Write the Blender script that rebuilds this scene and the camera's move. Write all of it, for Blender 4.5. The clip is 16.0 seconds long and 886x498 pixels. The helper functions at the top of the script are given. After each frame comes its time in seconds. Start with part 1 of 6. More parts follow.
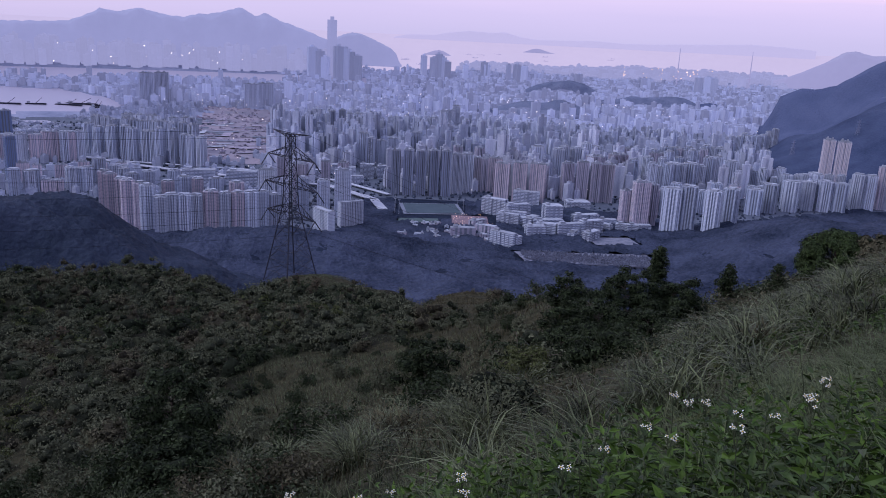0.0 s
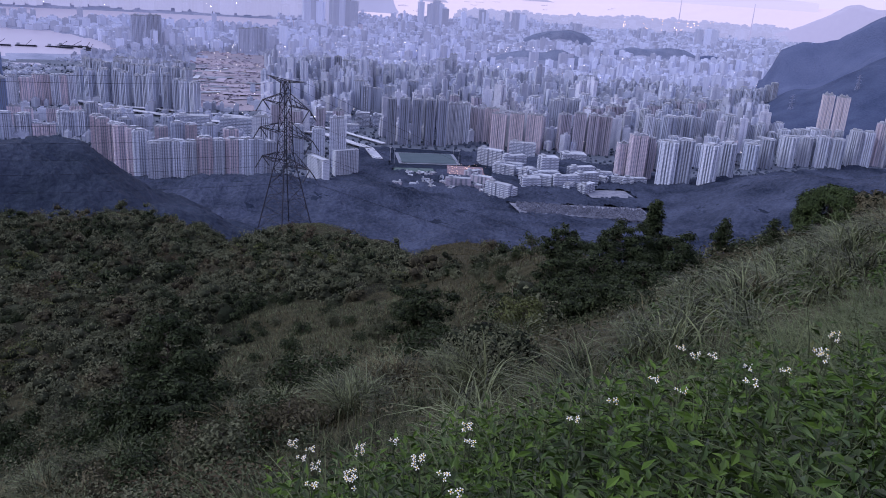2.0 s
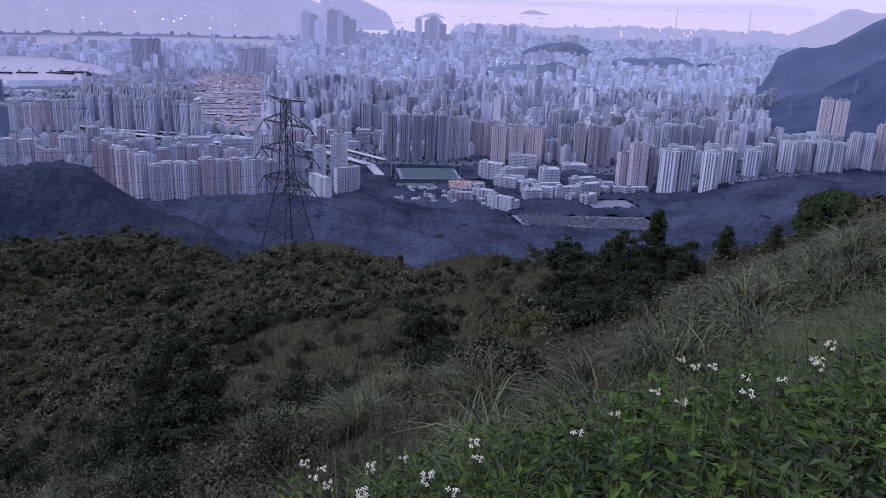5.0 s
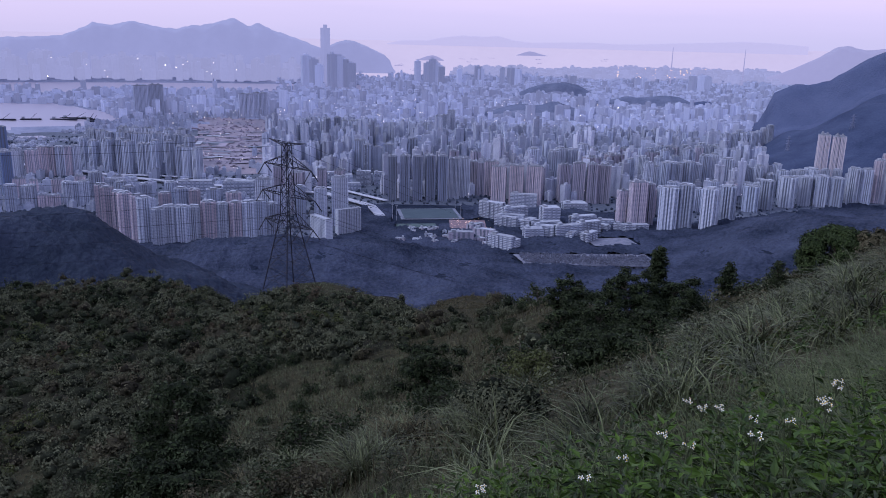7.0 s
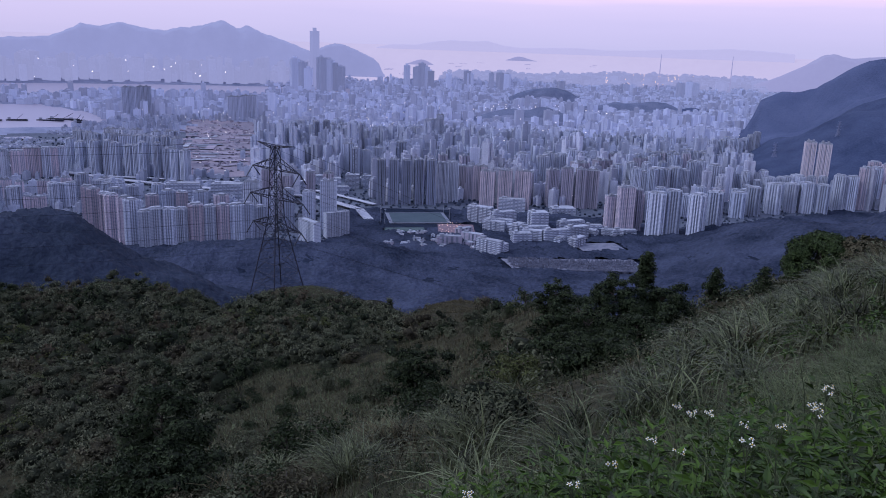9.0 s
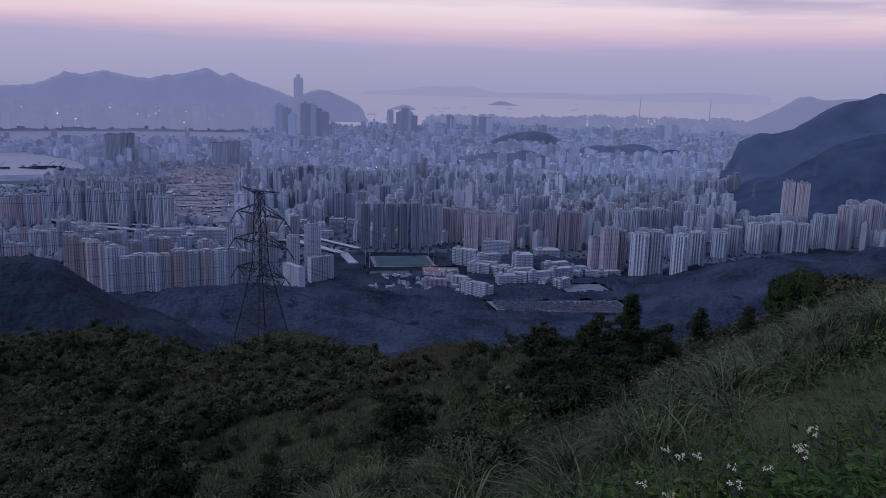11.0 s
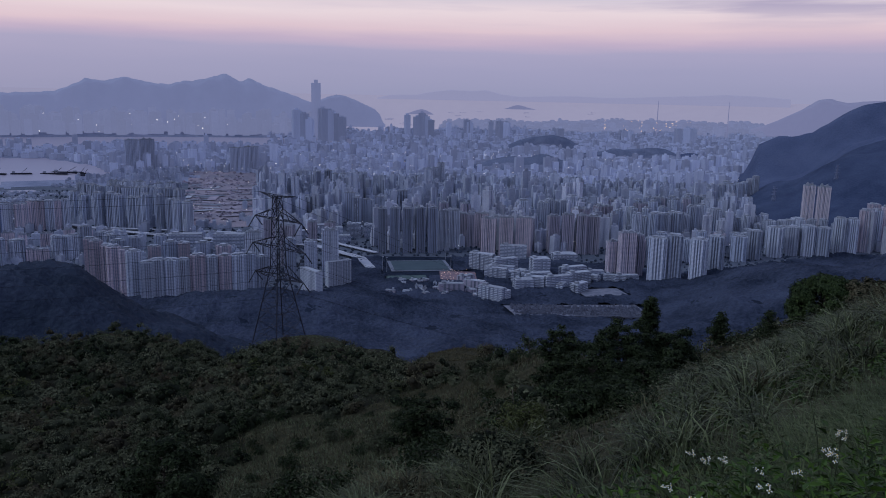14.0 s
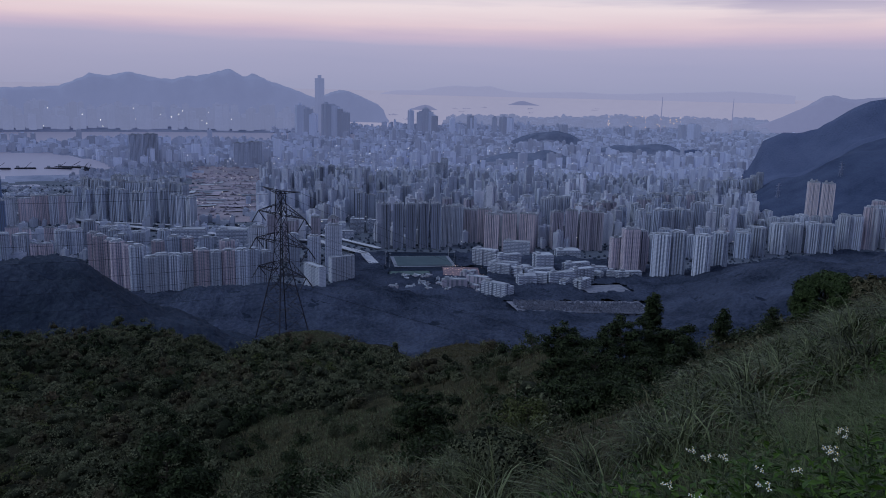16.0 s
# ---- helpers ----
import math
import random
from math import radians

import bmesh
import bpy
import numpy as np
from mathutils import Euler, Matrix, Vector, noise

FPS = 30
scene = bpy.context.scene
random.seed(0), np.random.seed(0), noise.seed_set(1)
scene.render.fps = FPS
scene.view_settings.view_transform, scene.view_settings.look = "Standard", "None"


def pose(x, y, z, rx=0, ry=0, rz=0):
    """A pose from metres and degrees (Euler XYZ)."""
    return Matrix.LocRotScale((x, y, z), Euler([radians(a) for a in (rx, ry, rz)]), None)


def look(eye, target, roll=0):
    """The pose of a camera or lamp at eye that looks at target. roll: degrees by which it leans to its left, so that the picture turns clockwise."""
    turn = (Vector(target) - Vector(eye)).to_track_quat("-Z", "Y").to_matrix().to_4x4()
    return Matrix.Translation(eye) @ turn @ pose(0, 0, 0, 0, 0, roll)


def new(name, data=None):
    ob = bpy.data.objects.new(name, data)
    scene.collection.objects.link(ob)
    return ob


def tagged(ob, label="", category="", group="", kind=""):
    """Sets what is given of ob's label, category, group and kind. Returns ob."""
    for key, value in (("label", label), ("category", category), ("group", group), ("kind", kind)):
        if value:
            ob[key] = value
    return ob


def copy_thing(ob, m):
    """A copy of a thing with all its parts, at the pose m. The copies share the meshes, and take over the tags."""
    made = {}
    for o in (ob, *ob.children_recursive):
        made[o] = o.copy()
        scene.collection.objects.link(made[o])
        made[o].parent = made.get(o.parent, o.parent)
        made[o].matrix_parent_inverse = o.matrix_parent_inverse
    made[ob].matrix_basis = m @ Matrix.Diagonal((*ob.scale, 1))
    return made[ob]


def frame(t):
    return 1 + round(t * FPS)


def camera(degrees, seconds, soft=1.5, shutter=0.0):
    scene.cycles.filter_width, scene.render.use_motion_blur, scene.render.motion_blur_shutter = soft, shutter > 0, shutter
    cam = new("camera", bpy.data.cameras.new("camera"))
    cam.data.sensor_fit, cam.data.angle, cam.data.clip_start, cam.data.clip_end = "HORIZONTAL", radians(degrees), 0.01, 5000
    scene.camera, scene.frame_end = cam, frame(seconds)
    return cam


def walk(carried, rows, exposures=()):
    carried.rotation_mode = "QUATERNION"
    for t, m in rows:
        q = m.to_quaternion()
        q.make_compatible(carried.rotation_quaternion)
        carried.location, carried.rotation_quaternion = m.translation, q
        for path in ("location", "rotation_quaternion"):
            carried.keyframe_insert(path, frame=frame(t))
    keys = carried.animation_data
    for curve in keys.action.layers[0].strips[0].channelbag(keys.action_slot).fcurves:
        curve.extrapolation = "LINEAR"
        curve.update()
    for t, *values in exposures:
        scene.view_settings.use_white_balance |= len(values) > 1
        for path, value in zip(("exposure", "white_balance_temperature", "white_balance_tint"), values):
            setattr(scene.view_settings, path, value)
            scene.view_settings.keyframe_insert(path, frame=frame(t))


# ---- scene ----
# Metres. The eye is at x = y = 0, 400 m over the town's flat ground; y runs ahead over the town.
EYE = 400.0
cam = camera(58.17, 16.0, soft=0.95)
PATH = [
    (0, 0.000, 0.000, -0.000, 0.00, -15.00, -2.80),
    (0.5, -0.005, 0.008, -0.008, 0.22, -16.78, -2.83),
    (1, -0.010, 0.036, -0.014, -0.28, -17.49, -3.06),
    (1.5, -0.028, 0.039, -0.015, 0.10, -17.87, -3.25),
    (2, -0.063, 0.074, -0.037, -0.14, -18.55, -3.68),
    (2.5, -0.130, 0.088, -0.034, 0.40, -18.68, -3.61),
    (3, -0.144, 0.054, -0.028, 1.21, -18.08, -3.10),
    (3.5, -0.108, 0.014, -0.015, 1.18, -18.12, -3.12),
    (6, -0.058, -0.028, 0.046, -1.18, -16.28, -1.55),
    (6.5, -0.055, 0.026, 0.027, -0.95, -15.42, -1.40),
    (7, -0.072, -0.023, 0.052, -0.49, -14.64, -1.37),
    (7.5, -0.059, 0.044, 0.021, -0.62, -14.29, -1.59),
    (8, -0.069, 0.028, 0.029, -0.50, -14.28, -1.65),
    (8.5, -0.066, 0.040, 0.023, -0.90, -14.38, -1.81),
    (11, -0.096, -0.041, 0.073, -2.44, -11.19, -1.49),
    (11.5, -0.080, -0.016, 0.062, -4.04, -9.46, -1.41),
    (12, -0.082, -0.021, 0.056, -3.83, -8.85, -1.20),
    (12.5, -0.091, -0.031, 0.059, -2.90, -8.98, -0.90),
    (13, -0.094, -0.003, 0.047, -2.22, -9.71, -1.21),
    (13.5, -0.104, 0.015, 0.039, -1.50, -10.58, -1.33),
    (14, -0.118, -0.015, 0.049, -1.25, -10.91, -1.18),
    (14.5, -0.089, 0.019, 0.037, -1.19, -10.86, -1.14),
    (15, -0.092, 0.011, 0.043, -1.35, -10.74, -1.22),
    (15.5, -0.097, 0.012, 0.043, -1.26, -10.94, -1.21),
    (16, -0.103, -0.007, 0.050, -0.99, -11.22, -1.31)]
# seconds, stops, kelvin, tint
EXPOSURES = [(0, 0.87, 6750, 22), (1, 1.23, 6850, 21), (2, 1.28, 6950, 20), (3.5, 1.32, 6900, 21), (6, 1.0, 6650, 19), (7, 0.93, 6600, 19), (7.5, 0.86, 6600, 19), (8, 0.84, 6600, 18), (8.5, 0.9, 6550, 19), (11, 0.08, 6350, 13), (12, -0.12, 6400, 16),
             (13, -0.06, 6400, 14), (14.5, 0.04, 6400, 7), (16, 0.08, 6400, 5)]
walk(cam, [(t, pose(x, y, EYE + z, 90 + pitch, roll, yaw)) for t, x, y, z, yaw, pitch, roll in PATH],
     exposures=EXPOSURES)


# ---- light: an overcast dusk ----
def dusk_sky():
    world = bpy.data.worlds.new("dusk_sky")
    scene.world = world
    world.use_nodes = True
    t = world.node_tree
    t.nodes.clear()
    out, back = t.nodes.new("ShaderNodeOutputWorld"), t.nodes.new("ShaderNodeBackground")
    co, sep = t.nodes.new("ShaderNodeTexCoord"), t.nodes.new("ShaderNodeSeparateXYZ")
    # long flat streaks of cloud bend the bands a little
    squash, streak = t.nodes.new("ShaderNodeMapping"), t.nodes.new("ShaderNodeTexNoise")
    squash.inputs["Scale"].default_value = (2.2, 2.2, 26.0)
    squash.inputs["Location"].default_value = (0.4, 3.1, 0.2)
    streak.inputs["Scale"].default_value, streak.inputs["Detail"].default_value = 1.6, 6.0
    bend = t.nodes.new("ShaderNodeMath")
    bend.operation = "MULTIPLY_ADD"
    bend.inputs[1].default_value = 0.022
    ramp = t.nodes.new("ShaderNodeValToRGB")
    stops = [(0.0, (0.285, 0.295, 0.45)), (0.16, (0.305, 0.31, 0.47)), (0.23, (0.335, 0.33, 0.50)), (0.285, (0.385, 0.36, 0.53)),
             (0.315, (0.53, 0.42, 0.56)), (0.345, (0.71, 0.54, 0.61)), (0.40, (0.79, 0.655, 0.70)), (0.46, (0.60, 0.55, 0.66)),
             (0.7, (0.41, 0.46, 0.66)), (1.0, (0.36, 0.44, 0.68))]
    while len(ramp.color_ramp.elements) < len(stops):
        ramp.color_ramp.elements.new(0.5)
    for e, (p, c) in zip(ramp.color_ramp.elements, stops):
        e.position, e.color = p, (*c, 1)
    raise_ = t.nodes.new("ShaderNodeMapRange")
    raise_.inputs["From Min"].default_value, raise_.inputs["From Max"].default_value = -0.05, 0.35
    # thin grey clouds in the glow
    veil, band, cover = t.nodes.new("ShaderNodeTexNoise"), t.nodes.new("ShaderNodeMapping"), t.nodes.new("ShaderNodeValToRGB")
    band.inputs["Scale"].default_value = (1.5, 1.5, 22.0)
    band.inputs["Location"].default_value = (1.7, 0.3, 0.6)
    band.inputs["Rotation"].default_value = (0, 0, radians(18))
    veil.inputs["Scale"].default_value, veil.inputs["Detail"].default_value = 2.4, 7.0
    cover.color_ramp.elements[0].position, cover.color_ramp.elements[1].position = 0.5, 0.68
    cover.color_ramp.elements[1].color = (0.75, 0.75, 0.75, 1)
    above = t.nodes.new("ShaderNodeMapRange")
    above.inputs["From Min"].default_value, above.inputs["From Max"].default_value = 0.075, 0.11
    times, aside, gather = t.nodes.new("ShaderNodeMath"), t.nodes.new("ShaderNodeMapRange"), t.nodes.new("ShaderNodeMath")
    times.operation = gather.operation = "MULTIPLY"
    aside.inputs["From Min"].default_value, aside.inputs["From Max"].default_value = -0.15, 0.4
    aside.inputs["To Min"].default_value, aside.inputs["To Max"].default_value = 0.2, 1.25
    mix = t.nodes.new("ShaderNodeMix")
    mix.data_type = "RGBA"
    mix.inputs["B"].default_value = (0.40, 0.35, 0.51, 1)
    # a share of clear twilight from overhead
    sky, add = t.nodes.new("ShaderNodeTexSky"), t.nodes.new("ShaderNodeMix")
    sky.sky_type, sky.sun_disc = "NISHITA", False
    sky.sun_elevation, sky.sun_rotation = radians(2), radians(-60)
    add.data_type, add.blend_type = "RGBA", "ADD"
    add.inputs["Factor"].default_value = 0.006
    L = t.links.new
    L(co.outputs["Generated"], sep.inputs[0]), L(co.outputs["Generated"], squash.inputs[0]), L(squash.outputs[0], streak.inputs[0])
    L(streak.outputs["Fac"], bend.inputs[0]), L(sep.outputs["Z"], bend.inputs[2]), L(bend.outputs[0], raise_.inputs["Value"])
    L(raise_.outputs[0], ramp.inputs[0]), L(ramp.outputs[0], mix.inputs["A"])
    L(co.outputs["Generated"], band.inputs[0]), L(band.outputs[0], veil.inputs[0]), L(veil.outputs["Fac"], cover.inputs[0])
    L(sep.outputs["Z"], above.inputs["Value"]), L(above.outputs[0], times.inputs[0]), L(sep.outputs["X"], aside.inputs["Value"]), L(aside.outputs[0], gather.inputs[0]), L(cover.outputs[0], gather.inputs[1]), L(gather.outputs[0], times.inputs[1])
    L(times.outputs[0], mix.inputs["Factor"])
    L(mix.outputs["Result"], add.inputs["A"]), L(sky.outputs[0], add.inputs["B"])
    L(add.outputs["Result"], back.inputs[0]), L(back.outputs[0], out.inputs[0])
    back.inputs["Strength"].default_value = 1.0


dusk_sky()
sun = new("sun", bpy.data.lights.new("sun", "SUN"))
sun.data.energy, sun.data.angle, sun.data.color = 1.05, radians(24), (0.82, 0.91, 1.0)
sun.matrix_world = look((-58, -8, 58), (0, 0, 0))


# ---- materials ----
def nodes_of(name):
    m = bpy.data.materials.new(name)
    m.use_nodes = True
    return m, m.node_tree, m.node_tree.nodes["Principled BSDF"]


def surface(name, dark, light, scale=3.0, rough=0.8, bump=0.3, vary=0.25, by="island", detail=6.0, metal=0.0, spec=0.3, sheer=0.0, fine=9.0):
    """Two tones mixed by a coarse and a fine noise; each piece a little lighter or darker."""
    m, t, p = nodes_of(name)
    geo, coarse, small = t.nodes.new("ShaderNodeNewGeometry"), t.nodes.new("ShaderNodeTexNoise"), t.nodes.new("ShaderNodeTexNoise")
    coarse.inputs["Scale"].default_value, coarse.inputs["Detail"].default_value = scale, detail
    small.inputs["Scale"].default_value, small.inputs["Detail"].default_value = scale * fine, 3.0
    L = t.links.new
    L(geo.outputs["Position"], coarse.inputs["Vector"]), L(geo.outputs["Position"], small.inputs["Vector"])
    both = t.nodes.new("ShaderNodeMath")
    both.operation = "MULTIPLY_ADD"
    both.inputs[1].default_value = 0.5
    L(small.outputs["Fac"], both.inputs[0]), L(coarse.outputs["Fac"], both.inputs[2])
    spread = t.nodes.new("ShaderNodeMapRange")
    spread.inputs["From Min"].default_value, spread.inputs["From Max"].default_value = 0.5, 1.0
    L(both.outputs[0], spread.inputs["Value"])
    mix = t.nodes.new("ShaderNodeMix")
    mix.data_type = "RGBA"
    mix.inputs["A"].default_value, mix.inputs["B"].default_value = (*dark, 1), (*light, 1)
    L(spread.outputs[0], mix.inputs["Factor"])
    hue, span = t.nodes.new("ShaderNodeHueSaturation"), t.nodes.new("ShaderNodeMapRange")
    span.inputs["To Min"].default_value, span.inputs["To Max"].default_value = 1 - vary, 1 + vary
    if by == "object":
        info = t.nodes.new("ShaderNodeObjectInfo")
        L(info.outputs["Random"], span.inputs["Value"])
    else:
        L(geo.outputs["Random Per Island"], span.inputs["Value"])
    L(span.outputs[0], hue.inputs["Value"]), L(mix.outputs["Result"], hue.inputs["Color"])
    L(hue.outputs[0], p.inputs["Base Color"])
    p.inputs["Roughness"].default_value, p.inputs["Metallic"].default_value = rough, metal
    p.inputs["Specular IOR Level"].default_value = spec
    if bump:
        b = t.nodes.new("ShaderNodeBump")
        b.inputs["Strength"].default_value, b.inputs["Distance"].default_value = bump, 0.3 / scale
        L(both.outputs[0], b.inputs["Height"]), L(b.outputs[0], p.inputs["Normal"])
    if sheer:
        out, thin, blend = t.nodes["Material Output"], t.nodes.new("ShaderNodeBsdfTranslucent"), t.nodes.new("ShaderNodeMixShader")
        blend.inputs[0].default_value = sheer
        L(hue.outputs[0], thin.inputs[0]), L(p.outputs[0], blend.inputs[1]), L(thin.outputs[0], blend.inputs[2]), L(blend.outputs[0], out.inputs[0])
    return m


def facade(name, wall, glass, storey=2.9, share=0.4, vary=0.2, by="object", rough=0.7, glow=None):
    """Storeys: rows of windows between bands of wall, some panes darker, rain streaks down the wall."""
    m, t, p = nodes_of(name)
    geo, sep = t.nodes.new("ShaderNodeNewGeometry"), t.nodes.new("ShaderNodeSeparateXYZ")
    L = t.links.new
    L(geo.outputs["Position"], sep.inputs[0])
    level, part_ = t.nodes.new("ShaderNodeMath"), t.nodes.new("ShaderNodeMath")
    level.operation, part_.operation = "DIVIDE", "FRACT"
    level.inputs[1].default_value = storey
    L(sep.outputs["Z"], level.inputs[0]), L(level.outputs[0], part_.inputs[0])
    row = t.nodes.new("ShaderNodeMapRange")
    row.inputs["From Min"].default_value, row.inputs["From Max"].default_value = 0.45, 0.55
    L(part_.outputs[0], row.inputs["Value"])
    cells, streaks = t.nodes.new("ShaderNodeTexNoise"), t.nodes.new("ShaderNodeTexNoise")
    stretch, long_ = t.nodes.new("ShaderNodeMapping"), t.nodes.new("ShaderNodeMapping")
    stretch.inputs["Scale"].default_value, long_.inputs["Scale"].default_value = (0.3, 0.3, 0.35), (0.35, 0.35, 0.012)
    L(geo.outputs["Position"], stretch.inputs[0]), L(stretch.outputs[0], cells.inputs[0])
    L(geo.outputs["Position"], long_.inputs[0]), L(long_.outputs[0], streaks.inputs[0])
    cells.inputs["Scale"].default_value = 1.0
    streaks.inputs["Scale"].default_value, streaks.inputs["Detail"].default_value = 1.0, 4.0
    amount = t.nodes.new("ShaderNodeMath")
    amount.operation = "MULTIPLY"
    L(row.outputs[0], amount.inputs[0]), L(cells.outputs["Fac"], amount.inputs[1])
    gain = t.nodes.new("ShaderNodeMath")
    gain.operation, gain.use_clamp = "MULTIPLY", True
    gain.inputs[1].default_value = share * 2
    L(amount.outputs[0], gain.inputs[0])
    mix, soot = t.nodes.new("ShaderNodeMix"), t.nodes.new("ShaderNodeMix")
    mix.data_type = soot.data_type = "RGBA"
    soot.inputs["A"].default_value = (*[c * 0.72 for c in wall], 1)
    soot.inputs["B"].default_value = (*[min(c * 1.15, 0.8) for c in wall], 1)
    L(streaks.outputs["Fac"], soot.inputs["Factor"]), L(soot.outputs["Result"], mix.inputs["A"])
    mix.inputs["B"].default_value = (*glass, 1)
    L(gain.outputs[0], mix.inputs["Factor"])
    flat, facing, lid = t.nodes.new("ShaderNodeSeparateXYZ"), t.nodes.new("ShaderNodeMath"), t.nodes.new("ShaderNodeMix")
    facing.operation, lid.data_type = "GREATER_THAN", "RGBA"
    facing.inputs[1].default_value = 0.7
    lid.inputs["B"].default_value = (*[c * 0.55 for c in wall], 1)
    L(geo.outputs["True Normal"], flat.inputs[0]), L(flat.outputs["Z"], facing.inputs[0]), L(facing.outputs[0], lid.inputs["Factor"]), L(mix.outputs["Result"], lid.inputs["A"])
    hue, span = t.nodes.new("ShaderNodeHueSaturation"), t.nodes.new("ShaderNodeMapRange")
    span.inputs["To Min"].default_value, span.inputs["To Max"].default_value = 1 - vary, 1 + vary
    if by == "object":
        info = t.nodes.new("ShaderNodeObjectInfo")
        L(info.outputs["Random"], span.inputs["Value"])
    else:
        L(geo.outputs["Random Per Island"], span.inputs["Value"])
    L(span.outputs[0], hue.inputs["Value"]), L(lid.outputs["Result"], hue.inputs["Color"]), L(hue.outputs[0], p.inputs["Base Color"])
    p.inputs["Roughness"].default_value = rough
    # The emission stands in for haze over far walls; nothing here is a lamp.
    if glow:
        p.inputs["Emission Color"].default_value, p.inputs["Emission Strength"].default_value = (*glow, 1), 1.0
    return m


def lamp_glow(name, colour, strength):
    m, t, p = nodes_of(name)
    p.inputs["Base Color"].default_value = (*colour, 1)
    p.inputs["Emission Color"].default_value, p.inputs["Emission Strength"].default_value = (*colour, 1), strength
    return m


def water_surface(name, colour, scale, rough):
    m, t, p = nodes_of(name)
    geo, ripple, b = t.nodes.new("ShaderNodeNewGeometry"), t.nodes.new("ShaderNodeTexNoise"), t.nodes.new("ShaderNodeBump")
    ripple.inputs["Scale"].default_value, ripple.inputs["Detail"].default_value = scale, 5.0
    b.inputs["Strength"].default_value, b.inputs["Distance"].default_value = 0.15, 0.5
    L = t.links.new
    L(geo.outputs["Position"], ripple.inputs["Vector"]), L(ripple.outputs["Fac"], b.inputs["Height"]), L(b.outputs[0], p.inputs["Normal"])
    p.inputs["Base Color"].default_value, p.inputs["Roughness"].default_value = (*colour, 1), rough
    p.inputs["IOR"].default_value = 1.33
    return m


SOIL = surface("thatch_and_soil", (0.008, 0.008, 0.004), (0.046, 0.044, 0.025), 0.8, bump=0.8, spec=0.05, rough=0.95)
# Canopy tones carry haze: bluer and paler the farther the woods stand.
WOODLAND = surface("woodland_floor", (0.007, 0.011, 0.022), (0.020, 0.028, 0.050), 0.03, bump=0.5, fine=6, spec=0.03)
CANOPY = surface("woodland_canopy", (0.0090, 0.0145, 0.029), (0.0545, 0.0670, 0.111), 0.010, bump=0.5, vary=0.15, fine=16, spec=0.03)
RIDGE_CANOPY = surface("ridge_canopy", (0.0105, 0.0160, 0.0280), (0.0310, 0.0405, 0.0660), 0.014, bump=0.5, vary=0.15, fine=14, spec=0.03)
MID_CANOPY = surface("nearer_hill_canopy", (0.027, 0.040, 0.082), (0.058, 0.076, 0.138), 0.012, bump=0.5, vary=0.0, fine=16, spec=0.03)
HILL_CANOPY = surface("hazed_far_hill_canopy", (0.054, 0.072, 0.138), (0.088, 0.109, 0.190), 0.008, bump=0.6, vary=0.2, fine=20, spec=0.03)
FAR_GREEN = surface("hazed_town_hill_woods", (0.075, 0.095, 0.165), (0.125, 0.145, 0.225), 0.02, bump=0.6, fine=9)
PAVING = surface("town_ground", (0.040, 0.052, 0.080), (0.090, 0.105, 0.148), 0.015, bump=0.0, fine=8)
# Same town ground farther off, lightened to lilac to imitate haze.
FAR_PAVING = surface("hazed_far_ground", (0.115, 0.138, 0.215), (0.215, 0.23, 0.325), 0.006, bump=0.0, fine=8)
SAND = surface("building_site_earth", (0.12, 0.12, 0.165), (0.245, 0.20, 0.24), 0.012, bump=0.3, fine=9)
STREET_GREEN = surface("street_tree_leaves", (0.018, 0.030, 0.055), (0.046, 0.062, 0.10), 0.05, bump=0.5, vary=0.3, fine=10)
# Scrub floor, darkened in its colour for the shade between shrubs.
SHADED_LITTER = surface("shaded_leaf_litter", (0.005, 0.006, 0.003), (0.017, 0.017, 0.010), 0.8, bump=0.8, spec=0.05, rough=0.95)
SHED = surface("site_shed_sheeting", (0.13, 0.125, 0.175), (0.28, 0.24, 0.30), 0.02, bump=0.0, vary=0.5)
TRACK = surface("worn_running_track", (0.12, 0.135, 0.18), (0.17, 0.185, 0.235), 0.05, bump=0.0, spec=0.05)
TURF = surface("sports_turf", (0.050, 0.074, 0.082), (0.074, 0.104, 0.108), 0.06, bump=0.0, spec=0.05)
RED_YARD = surface("reddish_yard", (0.10, 0.075, 0.10), (0.19, 0.125, 0.145), 0.06, bump=0.0, fine=8)
PITCH = surface("green_pitch", (0.046, 0.066, 0.084), (0.062, 0.086, 0.106), 0.03, bump=0.0, spec=0.05)
GRAVES = surface("terraced_stone", (0.065, 0.078, 0.12), (0.17, 0.175, 0.225), 0.08, bump=0.5)
CONCRETE = surface("road_concrete", (0.22, 0.24, 0.30), (0.34, 0.35, 0.42), 0.05, by="object", bump=0.0)
# The blue in this steel is haze, put into its base colour.
STEEL = surface("galvanised_steel", (0.006, 0.008, 0.018), (0.013, 0.016, 0.034), 1.5, rough=0.6, metal=0.0, by="object")
CABLE = surface("aluminium_cable", (0.006, 0.007, 0.012), (0.012, 0.013, 0.02), 1.0, rough=0.8, by="object", bump=0, spec=0.05)
SEA = water_surface("harbour_water", (0.30, 0.28, 0.36), 0.02, 0.3)
# The far sea glows evenly, in place of haze and reflected sky.
FAR_SEA = surface("hazed_far_sea", (0.06, 0.06, 0.08), (0.09, 0.085, 0.1), 0.002, bump=0, vary=0)
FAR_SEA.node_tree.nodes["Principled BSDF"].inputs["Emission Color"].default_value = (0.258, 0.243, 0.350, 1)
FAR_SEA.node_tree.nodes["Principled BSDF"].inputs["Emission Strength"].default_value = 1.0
LEAF_OLIVE = surface("olive_shrub_leaves", (0.032, 0.030, 0.018), (0.110, 0.101, 0.065), 0.3, rough=0.8, bump=0, vary=0.25, sheer=0.04, spec=0.05)
